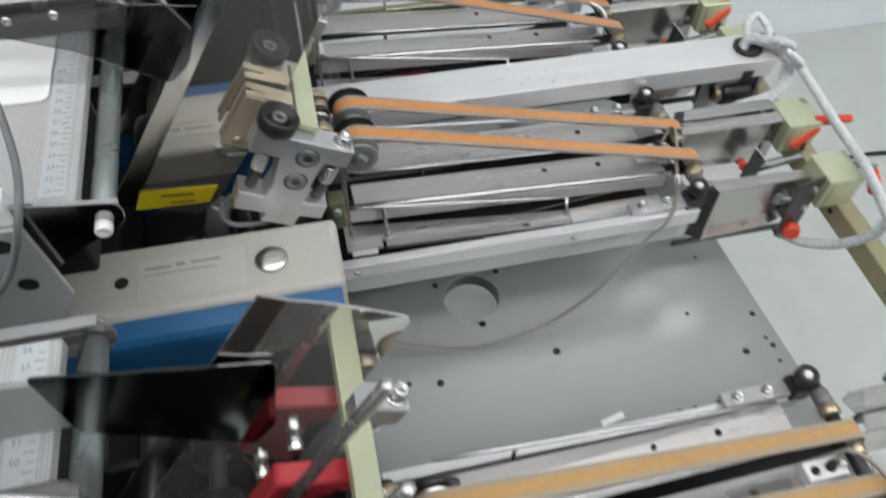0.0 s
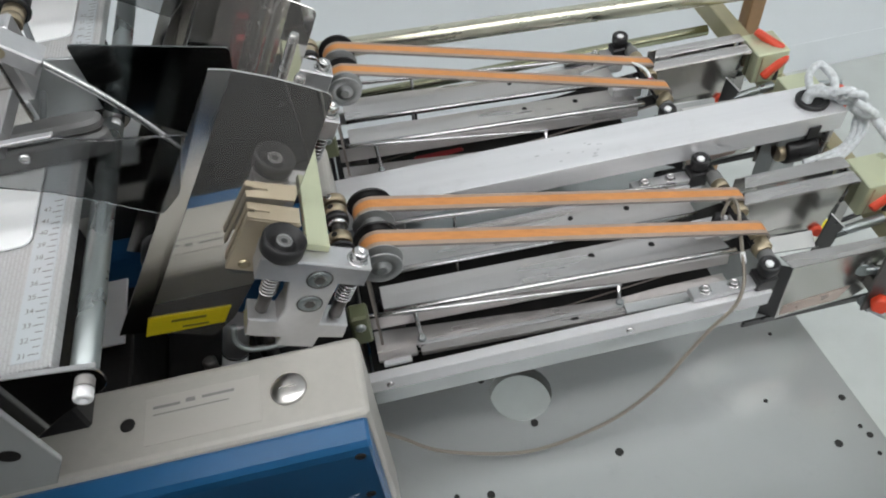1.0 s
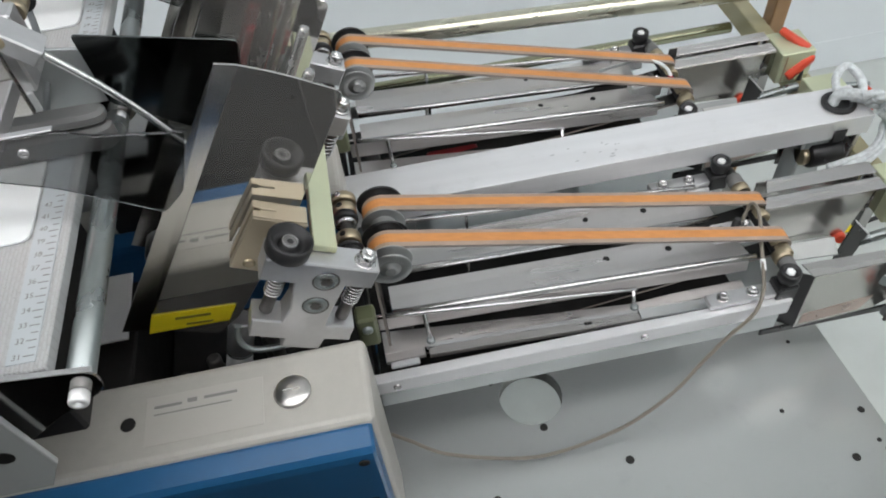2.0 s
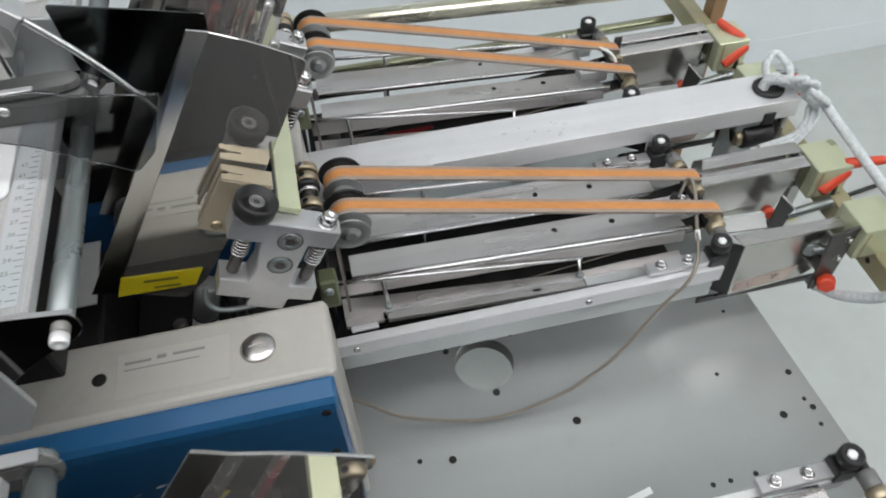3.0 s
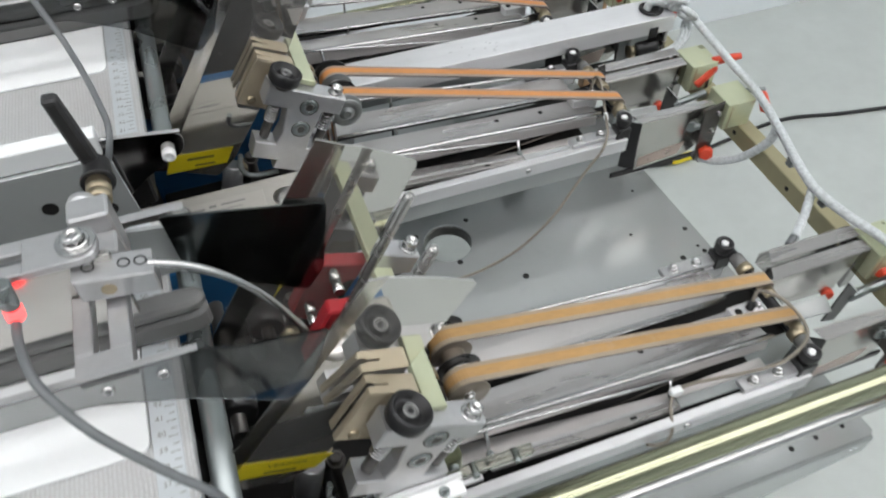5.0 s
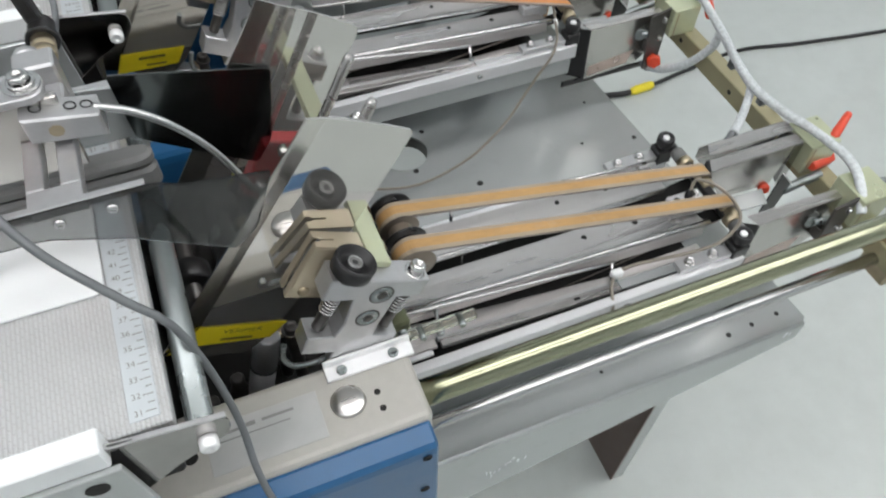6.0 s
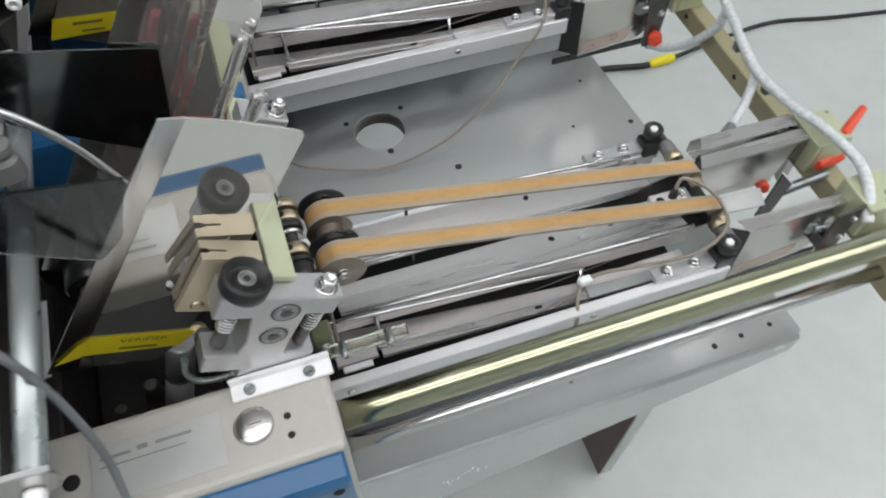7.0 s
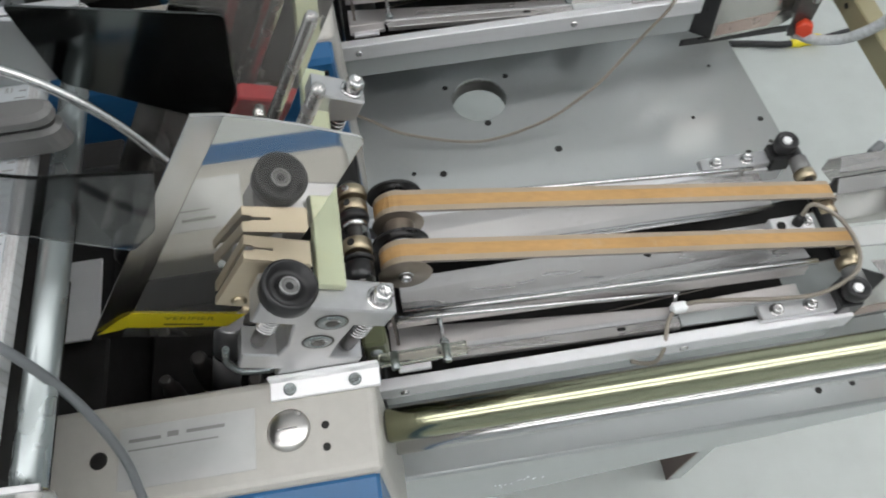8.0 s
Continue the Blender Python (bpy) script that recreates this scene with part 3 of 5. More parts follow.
# ---------------------------------------------------------------- side guides
def guide_plate(y, tilt=0.0, way=1, bend=1.0):
    """The leaning polished plate: main sheet and the edge folded out along its left side, to the back (way 1) or the front (-1). tilt: how far its top leans forward."""
    place = lambda u, w, yy: U(u, w, yy - tilt * (U(u, w, 0)[2] - 1.07))
    main = rounded([(-0.1000, -0.128), (-0.0845, 0.1440), (-0.060, 0.1445), (-0.0220, 0.1405), (-0.0215, 0.03), (-0.034, -0.10), (-0.045, -0.128)], [0, 0.0, 0.02, 0.006, 0.004, 0.004, 0.004])
    bm = slab(main, 0.0015, lambda a, b, d: place(a, b, y + d), 0.0003)
    fold = [(-0.1190, -0.128, 0.0065 * way * bend), (-0.1000, -0.128, 0.0), (-0.0845, 0.1440, 0.0), (-0.0975, 0.1440, 0.0060 * way * bend)]
    fm = bmesh.new()
    lo = lift(fm, [place(u, w, y + d) for u, w, d in fold])
    hi = lift(fm, [place(u, w, y + d + 0.0015) for u, w, d in fold])
    made = [fm.faces.new(lo[::-1]), fm.faces.new(hi)] + [fm.faces.new((lo[k], lo[(k + 1) % 4], hi[(k + 1) % 4], hi[k])) for k in range(4)]
    bmesh.ops.recalc_face_normals(fm, faces=made)
    return bm, fm, place


def side_guide(dy, y0, tilt, bend, label_outline, lines):
    g = thing("side_guide", (-0.03, 0.078, 0.93), "polished steel side guide plate leaning over the feed rollers", "guide plate", "side guides")
    bm, fm, place = guide_plate(y0, tilt, -1, bend)
    part("plate", bm, MIRROR, g)
    part("folded_edge", fm, FOLD, g, "folded satin edge strip")
    if label_outline:
        t = part("tape_label", slab(label_outline, 0.0004, lambda a, b, d: place(a, b, y0 - 0.0009 + d), 0), YELLOW, g, "yellow tape label with faded lettering")
        if dy == 0.0:
            wing = [(-0.0985, -0.0800, -0.0004), (-0.1040, -0.0860, -0.0013), (-0.1155, -0.1120, -0.0030), (-0.0998, -0.1075, -0.0004)]
            wm = bmesh.new()
            lo, hi = lift(wm, [place(u, w, y0 + e - 0.0012) for u, w, e in wing]), lift(wm, [place(u, w, y0 + e - 0.0008) for u, w, e in wing])
            made = [wm.faces.new(lo[::-1]), wm.faces.new(hi)] + [wm.faces.new((lo[k], lo[(k + 1) % 4], hi[(k + 1) % 4], hi[k])) for k in range(4)]
            bmesh.ops.recalc_face_normals(wm, faces=made)
            part("tape_end", wm, YELLOW, t)
        (a, b), (c, d) = label_outline[0], label_outline[1]
        run, low = Vector((c - a, d - b)), Vector(label_outline[3]) - Vector(label_outline[0])
        for word, s, drop, size in lines:
            p = Vector((a, b)) + run * s + low * drop
            e = math.atan2(run.y, run.x)
            if word:
                txt = bpy.data.curves.new("lettering", "FONT")
                txt.body, txt.size, txt.align_x, txt.align_y = word, size, "CENTER", "CENTER"
                tmp = bpy.data.objects.new("lettering", txt)
                me = bpy.data.meshes.new_from_object(tmp)
                bpy.data.objects.remove(tmp)
                for v in me.vertices:
                    q = p + Vector((v.co.x * math.cos(e) - v.co.y * math.sin(e), v.co.x * math.sin(e) + v.co.y * math.cos(e)))
                    v.co = Vector(place(q.x, q.y, y0 - 0.0011)) - BASE[g.name]
                me.materials.append(INK)
                new("lettering", me).parent = t
            else:
                n = run.normalized() * size * 4
                h = low.normalized() * size * 0.5
                quad = [p - n - h, p + n - h, p + n + h, p - n + h]
                part("print", slab([tuple(q) for q in quad], 0.0002, lambda a, b, d: place(a, b, y0 - 0.0012 + d), 0), INK, t)
    if dy:
        g.location = BASE[g.name] + Vector((0, dy, 0))
        BASE[g.name] = Vector(g.location)
    return g


def guide_arm():
    a = thing("paper_guide", (-0.10, 0.055, 1.12), "smoked clear plastic paper guide screwed beside the tray", "guide blade", "guide blades")
    outline = [(-0.300, 1.149), (-0.300, 1.1705), (-0.075, 1.1705), (-0.058, 1.1630), (-0.0105, 1.1555), (-0.026, 1.112), (-0.042, 1.097), (-0.094, 1.1315), (-0.135, 1.149)]
    plate = part("sheet", slab(rounded(outline, [0, 0, 0.006, 0.004, 0.002, 0.004, 0.004, 0.006, 0.006]), 0.0020, XZ(0.0550), 0.0003), SMOKE, a)
    # bright strip stands for light caught in the plastic's top edge
    part("lip", block(-0.30, -0.0765, 0.0548, 0.0590, 1.1710, 1.1724, 0.0004), ALU_CAST, plate, "bright lip along the top edge")
    for x, z in ((-0.0965, 1.1605), (-0.1240, 1.1595)):
        part("screw", turned((x, 0.0548, z), (0, -1, 0), [(0.0034, 0), (0.0034, 0.001), (0.0026, 0.002), (0.0018, 0.002), (0.0016, 0.001), (0, 0.001)], 14, close=False), ROD, plate)
    return a


def far_guide():
    g = thing("side_guide", (-0.03, 0.176, 0.93), "polished steel guide plate with a black blade beside it", "guide plate", "far side guides")
    bm, fm, place = guide_plate(0.1705, bend=0.15)
    part("plate", bm, MIRROR, g)
    part("folded_edge", fm, FOLD, g)
    part("blade", slab(rounded([(-0.088, 1.159), (0.014, 1.1355), (0.004, 1.071), (-0.010, 1.051), (-0.041, 1.072), (-0.085, 1.103)], 0.004), 0.0015, XZ(0.1675), 0.0003), BLADE, g, "black steel blade")
    return g


side_guide(0.0, 0.0712, 0.11, 0.45, [(-0.0982, -0.080), (-0.027, -0.080), (-0.034, -0.104), (-0.0996, -0.107)], (("VERIFIER", 0.52, 0.30, 0.0085), ("", 0.50, 0.72, 0.0032)))
side_guide(0.369, 0.0780, 0.055, 0.6, [(-0.1000, -0.1075), (-0.0405, -0.0835), (-0.0412, -0.1063), (-0.0987, -0.1330)], (("", 0.50, 0.32, 0.0034), ("", 0.60, 0.72, 0.0026)))
side_guide(0.60, 0.0780, 0.055, 0.6, None, ())
repeat(guide_arm())
repeat(far_guide())


# ---------------------------------------------------------------- gold slotted bracket, green bar, rods, red holders
def slotted_bracket():
    b = thing("slotted_bracket", (0.0, 0.06, 1.0), "yellow chromate bracket with slotted top flange", "bracket", "slotted brackets")
    part("face", slab([(-0.0590, -0.0135), (-0.0545, 0.0385), (-0.0170, 0.0385), (-0.0300, -0.0145)], 0.0018, UY(0.0550), 0.0004), GOLD, b)
    over = lambda a, c, d: U(a, 0.0388 + d, c)
    slot = [(-0.0545, 0.0550), (-0.0180, 0.0550), (-0.0180, 0.0700), (-0.0545, 0.0700), (-0.0545, 0.0640), (-0.0500, 0.0637), (-0.0490, 0.0628), (-0.0390, 0.0628), (-0.0390, 0.0616), (-0.0490, 0.0616), (-0.0500, 0.0606), (-0.0545, 0.0603)]
    part("flange", slab(slot, 0.0018, over, 0.0003), GOLD, b, "slotted top flange")
    for y0, y1 in ((0.0570, 0.0603), (0.0640, 0.0700)):
        part("side_flange", slab([(-0.0135, y0), (0.0386, y0), (0.0386, y1), (-0.0135, y1)], 0.0018, lambda a, c, d: U(-0.0590 + 0.0865 * (a + 0.0135) + d, a, c), 0.0003), GOLD, b)
    part("bolt", turned(U(-0.047, -0.0065, 0.0550), (0, -1, 0), [(0.0045, 0), (0.0045, 0.001), (0.003, 0.002), (0, 0.002)], 14, close=False), BRASS, b)
    return b


def green_bar():
    b = thing("support_bar", (0.04, 0.11, 1.02), "green-tinted chromate support bar across the feeder", "bar", "support bars")
    part("bar", slab([(-0.0140, 0.0455), (0.0025, 0.0455), (0.0025, 0.205), (-0.0140, 0.205)], 0.006, lambda a, c, d: U(a, 0.0305 + d, c), 0.0006), GREEN, b)
    return b


def guide_rods():
    for y in (0.090, 0.136):
        r = thing("guide_rod", U(-0.041, -0.06, y), "bright steel guide rod with a rounded tip", "rod", "guide rods")
        top = 0.140
        bm = turned(U(-0.041, -0.06, y), UP, [(0, 0), (0.0036, 0), (0.0036, top + 0.06 - 0.004), (0.0028, top + 0.06 - 0.001), (0, top + 0.06)], 16, close=False)
        part("rod", bm, PIN, r)
        repeat(r)


def red_holder():
    h = thing("red_holder", (0.01, 0.15, 0.98), "glossy red plastic holder beside the support bar", "holder", "red holders")
    out = rounded([(-0.028, 1.000), (-0.001, 1.052), (0.041, 1.037), (0.040, 1.022), (0.018, 1.022), (0.000, 0.968)], [0.003, 0.004, 0.003, 0.003, 0.004, 0.003])
    body = part("body", slab(out, 0.014, XZ(0.1405), 0.0014), RED, h)
    for x, z in ((0.011, 1.0465), (-0.012, 1.0155)):
        part("stud", bar((x, 0.1600, z), (x, 0.1702, z), 0.0044), ROD, h, "plated steel stud")
    for x, z in ((0.012, 1.034), (0.029, 1.028)):
        part("hole", turned((x, 0.1404, z), (0, -1, 0), [(0.0026, 0), (0.0026, 0.0003), (0, 0.0004)], 14, close=False), GAP, body)
    return h


for ob in repeat(slotted_bracket()):
    ob.location.y += 0.0055
repeat(green_bar())
guide_rods()
repeat(red_holder())


# ---------------------------------------------------------------- belt conveyor
PL, PR = Vector((0.087, 0, 0.974)), Vector((0.449, 0, 0.864))


PU = Vector((0.085, 0, 0.838))


def belt_mesh(ya, yb, width=0.0170, thick=0.0024, rl=0.0135, rr=0.0085, ru=0.0115):
    """A flat belt over the two pulleys, back below the deck and up round a lower roller; it wanders from ya to yb."""
    bm = bmesh.new()
    wheels = ((PL, rl, ya), (PR, rr, yb), (PU, ru, ya))

    def normal(a, b):
        """Outward normal of the straight run from wheel a to wheel b, clockwise seen from the front."""
        d = b[0] - a[0]
        k = (a[1] - b[1]) / d.length
        d = d.normalized()
        return d * k + Vector((-d.z, 0, d.x)) * math.sqrt(1 - k * k)

    runs = [normal(wheels[i], wheels[(i + 1) % 3]) for i in range(3)]
    ring = []
    for i, (c, rad, y) in enumerate(wheels):
        a0, a1 = math.atan2(runs[i - 1].z, runs[i - 1].x), math.atan2(runs[i].z, runs[i].x)
        while a1 > a0:
            a1 -= 2 * math.pi
        for k in range(11):
            ring.append((c, rad, a0 + (a1 - a0) * k / 10, y))
    rows = []
    for c, r, a, y in ring:
        o = Vector((math.cos(a), 0, math.sin(a)))
        rows.append([bm.verts.new(c + o * rad + Vector((0, y + s, 0))) for rad, s in ((r, -width / 2), (r + thick, -width / 2), (r + thick, -width * 0.24), (r + thick, width * 0.28), (r + thick, width / 2), (r, width / 2))])
    n = len(rows)
    for i in range(n):
        p, q = rows[i], rows[(i + 1) % n]
        for k in range(6):
            f = bm.faces.new((p[k], q[k], q[(k + 1) % 6], p[(k + 1) % 6]))
            f.material_index = (1, 2, 0, 2, 1, 3)[k]
    bmesh.ops.recalc_face_normals(bm, faces=bm.faces[:])
    return bm


def conveyor():
    c = thing("belt_conveyor", (0.25, 0.13, 0.70), "stainless belt conveyor with two orange belts", "conveyor", "belt conveyors")
    for ya, yb in ((0.0940, 0.1100), (0.1330, 0.1570)):
        b = part("belt", belt_mesh(ya, yb), BELT, c, "worn orange belt with grey edges")
        b.data.materials.append(BELTEDGE)
        b.data.materials.append(BELTSIDE)
        b.data.materials.append(GAP)
        p = part("pulley", turned((PL.x, ya - 0.0102, PL.z), (0, 1, 0), [(0, -0.001), (0.004, -0.001), (0.0045, 0.0), (0.0175, 0), (0.0181, 0.0006), (0.0175, 0.0014), (0.0132, 0.002),
                                                                         (0.0132, 0.0144), (0.0122, 0.0150), (0.0122, 0.0196), (0, 0.0196)], 32, close=False), PULLEY, c, "flanged steel pulley")
        part("flange", turned((PL.x, ya + 0.0136, PL.z), (0, 1, 0), [(0, 0), (0.0186, 0), (0.0194, 0.0007), (0.0194, 0.0017), (0.0186, 0.0024), (0, 0.0024)], 32, close=False), BLACKST, p, "black steel flange")
        part("hub", turned((PL.x, ya + 0.0088, PL.z), (0, 1, 0), [(0.0124, 0), (0.0128, 0.0004), (0.0128, 0.0042), (0.0124, 0.0046)], 28, close=False), ROD, p, "bright steel hub")
        part("hub_screw", hexhead((PL.x, ya - 0.0102, PL.z), (0, -1, 0), 0.0042, 0.004), ROD, p)
        part("roller", bar((PR.x, yb - 0.0075, PR.z), (PR.x, yb + 0.0075, PR.z), 0.0084), BRASS, c, "brass end roller")
        part("collar", bar((PR.x, yb - 0.020, PR.z), (PR.x, yb - 0.008, PR.z), 0.0078), BRASS, c)
    part("lower_roller", bar((PU.x, 0.083, PU.z), (PU.x, 0.142, PU.z), 0.0114), IRON, c)
    part("pulley_shaft", bar((PL.x, 0.085, PL.z), (PL.x, 0.145, PL.z), 0.0105), PULLEY, c, "light steel drum between the pulleys")
    part("roller_shaft", bar((0.446, 0.066, 0.862), (0.446, 0.209, 0.862), 0.0062), BLACKST, c)
    # side rails
    near = part("side_rail", block(0.050, 0.440, 0.0500, 0.0600, 0.831, 0.851, 0.0008), ALU, c, "aluminium side rail")
    far = part("side_rail", block(0.060, 0.440, 0.2000, 0.2100, 0.831, 0.851, 0.0008), ALU, c, "aluminium side rail")
    part("web", block(0.055, 0.436, 0.0535, 0.0560, 0.8030, 0.8308, 0.0005), PLATE, near, "grey web below the rail")
    for x in (0.072, 0.30):
        part("screw", turned((x, 0.050, 0.841), (0, -1, 0), [(0.0036, 0), (0.0036, 0.0014), (0.002, 0.0020), (0, 0.0020)], 14, close=False), ROD, near)
    for x in (0.12, 0.33):
        part("support", block(x, x + 0.03, 0.160, 0.175, 0.6985, 0.7953, 0.002), PLATE, c, "grey support post below the deck")
    # pan under the deck, its black standing for the shade in the gaps
    part("pan", block(0.058, 0.415, 0.0605, 0.1995, 0.800, 0.812, 0.001), GAP, c, "black pan below the deck, coloured for the shade in its gaps")
    # added sheet: lightens the underside that the table plate reflects
    part("under_sheet", block(0.058, 0.415, 0.0605, 0.1995, 0.7955, 0.7995, 0.001), PLATE, c, "added grey sheet that lightens the underside seen in the table")
    # flat bar beside the near rail
    lean = lambda x: 0.8570 - 0.0630 * (x - 0.092)
    fb = part("flat_bar", slab([(0.104, lean(0.104)), (0.303, lean(0.303)), (0.303, lean(0.303) - 0.006), (0.104, lean(0.104) - 0.006)], 0.0040, XZ(0.0750), 0.0006), ALU_CAST, c, "stainless flat bar")
    part("front_flange", slab([(0.106, lean(0.106) - 0.0008), (0.303, lean(0.303) - 0.0008), (0.303, lean(0.303) - 0.007), (0.106, lean(0.106) - 0.007)], 0.0080, XZ(0.0668), 0.0005), STAIN, c)
    part("tapered_sheet", slab([(0.066, 0.0786), (0.066, 0.1020), (0.110, 0.0985), (0.225, 0.0905), (0.300, 0.0860), (0.345, 0.0895), (0.412, 0.0915), (0.412, 0.0786)], 0.0020, lambda a, b, d: (a, b, 0.8495 - 0.042 * (a - 0.092) + d), 0.0004), DECK, c, "tapering stainless sheet behind the flat bar")
    for x in (0.20, 0.39):
        part("sheet_foot", block(x, x + 0.012, 0.0800, 0.0860, 0.8122, 0.8345, 0.0006), BLACKST, c)
    part("low_plate", slab([(0.3045, 0.8420), (0.400, 0.8370), (0.400, 0.8340), (0.3045, 0.8390)], 0.0150, XZ(0.0680), 0.0005), PLATE, c, "grey slotted plate")
    part("end_pad", block(0.066, 0.1025, 0.0700, 0.0830, 0.846, 0.8510, 0.0008), DECK, c)
    part("spacer", block(0.070, 0.0960, 0.0625, 0.0680, 0.849, 0.8535, 0.0008), ALU, c, "bright spacer strip")
    part("slot", slab(rounded([(0.250, 0.0702), (0.257, 0.0702), (0.257, 0.0732), (0.250, 0.0732)], 0.0008), 0.0004, lambda a, b, d: (a, b, lean(a) - 0.0006 + d), 0), GAP, fb)
    # thin rod on two short posts over the flat bar
    part("guide_rod", bar((0.062, 0.0905, 0.8945), (0.306, 0.0925, 0.8550), 0.0022, 10), ROD, c)
    for top, foot in (((0.107, 0.0908, 0.8868), (0.109, 0.0810, lean(0.109))), ((0.303, 0.0925, 0.8555), (0.301, 0.0810, lean(0.301)))):
        post = part("post", bar(top, foot, 0.0021, 10), ROD, c)
        part("foot_screw", turned((foot[0], foot[1] - 0.001, foot[2] + 0.0004), (0, 0, 1), [(0.0040, 0), (0.0040, 0.0022), (0.0024, 0.0030), (0, 0.0026)], 12, close=False), ZINCGREY, post)
    # two sloping deck sheets with rolled edges
    for ya0, ya1, yb0, yb1, x1, za, zb in ((0.0990, 0.1305, 0.0990, 0.1460, 0.420, 0.884, 0.862), (0.1470, 0.186, 0.1610, 0.1985, 0.415, 0.881, 0.850)):
        bm = bmesh.new()
        n = 12
        top, low = [], []
        for k in range(n + 1):
            t = k / n
            x, z = 0.080 + (x1 - 0.080) * t, 0.881 - 0.031 * t
            a, b = ya0 + (yb0 - ya0) * t, ya1 + (yb1 - ya1) * t
            zf = za + (zb - za) * t
            top.append([bm.verts.new((x, a, zf)), bm.verts.new((x, a + (b - a) * (0.10 + 0.30 * t), zf + (z - zf) * (0.10 + 0.30 * t) - 0.0008)), bm.verts.new((x, a + (b - a) * (0.55 + 0.38 * t), zf + (z - zf) * (0.55 + 0.38 * t) + 0.0006)), bm.verts.new((x, b, z))])
            low.append([bm.verts.new(v.co - Vector((0, 0, 0.0016))) for v in top[-1]])
        for k in range(n):
            for j in range(3):
                bm.faces.new((top[k][j], top[k + 1][j], top[k + 1][j + 1], top[k][j + 1]))
                bm.faces.new((low[k][j], low[k][j + 1], low[k + 1][j + 1], low[k + 1][j]))
            bm.faces.new((top[k][0], low[k][0], low[k + 1][0], top[k + 1][0]))
            bm.faces.new((top[k][3], top[k + 1][3], low[k + 1][3], low[k][3]))
        bm.faces.new(top[0] + low[0][::-1]), bm.faces.new(top[n][::-1] + low[n])
        bmesh.ops.recalc_face_normals(bm, faces=bm.faces[:])
        sheet = part("deck_sheet", bm, DECK, c, "stainless deck sheet")
        part("edge_rod", bar((0.080, ya0, za - 0.001), (x1 + 0.004, yb0, zb - 0.001), 0.0034), ROD, c)
        if ya0 < 0.1:
            lm = bmesh.new()
            hang = [(0.066, ya0 - 0.0032, za + 0.0005), (x1 - 0.004, yb0 - 0.0032, zb - 0.0012), (x1 - 0.004, yb0 - 0.0045, zb - 0.0125), (0.066, ya0 - 0.0040, za - 0.0160)]
            lo, hi = lift(lm, [Vector(p) - Vector((0, 0.0008, 0.0012)) for p in hang]), lift(lm, hang)
            made = [lm.faces.new(lo[::-1]), lm.faces.new(hi)] + [lm.faces.new((lo[k], lo[(k + 1) % 4], hi[(k + 1) % 4], hi[k])) for k in range(4)]
            bmesh.ops.recalc_face_normals(lm, faces=made)
            part("lip", lm, DECK, sheet, "turned-down front lip")
        for t in (0.62, 0.80):
            x = 0.070 + (x1 - 0.070) * t
            y = (ya0 + (yb0 - ya0) * t) * 0.35 + (ya1 + (yb1 - ya1) * t) * 0.65
            part("hole", turned((x, y, (za + (zb - za) * t) * 0.35 + (0.881 - 0.031 * t) * 0.65 + 0.0004), (0, 0, 1), [(0, 0), (0.0032, 0), (0.0032, 0.0004), (0, 0.0005)], 12, close=False), GAP, sheet)
    # thin guide rods with posts
    for p, q in (((0.10, 0.196, 0.893), (0.405, 0.196, 0.862)), ((0.09, 0.142, 0.884), (0.40, 0.1580, 0.852))):
        r = part("guide_rod", bar(p, q, 0.0022, 10), ROD, c)
        for t in (0.22, 0.97):
            a = Vector(p).lerp(Vector(q), t)
            part("post", bar((a.x, a.y, 0.812), (a.x, a.y, a.z - 0.001), 0.0018, 8), ROD, r)
    # adjuster blocks at the end
    for y, s in ((0.0625, 1), (0.2085, -1)):
        m = part("end_mount", block(0.362, 0.436, y - 0.007, y + 0.007, 0.8525, 0.859, 0.0008), ALU_CAST, c, "aluminium mounting bar")
        for x in (0.376, 0.404):
            part("bolt", hexhead((x, y, 0.859), (0, 0, 1), 0.0046, 0.005), ROD, m)
        part("adjuster", block(0.424, 0.444, y - 0.009, y + 0.009, 0.846, 0.866, 0.0015), BLACKST, c)
        k = part("knob", turned((0.435, y, 0.866), (0, 0, 1), [(0.0068, 0), (0.0080, 0.002), (0.0098, 0.006), (0.0098, 0.014), (0.0086, 0.0155), (0.0066, 0.0150), (0.0058, 0.0125), (0, 0.0125)], 24, close=False), BLACK, c, "small black knob")
        part("hex_screw", turned((0.435, y, 0.878), (0, 0, 1), [(0.0042, 0), (0.0042, 0.0022), (0.0034, 0.0028), (0, 0.0028)], 6, close=False), WHITEALU, k)
        part("sleeve", bar((0.446, y + s * 0.010, 0.863), (0.446, y + s * 0.024, 0.863), 0.0078), GREYBLOCK, c, "dark grey sleeve")
        part("collar", bar((0.446, y + s * 0.0242, 0.863), (0.446, y + s * 0.034, 0.863), 0.0088), BRASS, c, "bronze collar")
    sb = part("sensor_block", block(0.396, 0.432, 0.124, 0.141, 0.850, 0.867, 0.001), ALU, c, "bright sensor block")
    part("hole", turned((0.4045, 0.1325, 0.8671), (0, 0, 1), [(0.0040, 0), (0.0040, 0.0003), (0, 0.0004)], 16, close=False), GAP, sb)
    part("sensor", turned((0.418, 0.1325, 0.867), (0.1, 0.15, 1), [(0.0044, 0), (0.0044, 0.006), (0.0034, 0.0072), (0.0030, 0.0105), (0, 0.0105)], 16, close=False), BLACK, c, "black sensor head")
    part("sensor_screw", hexhead((0.4275, 0.1325, 0.867), (0, 0, 1), 0.0032, 0.005), ROD, sb)
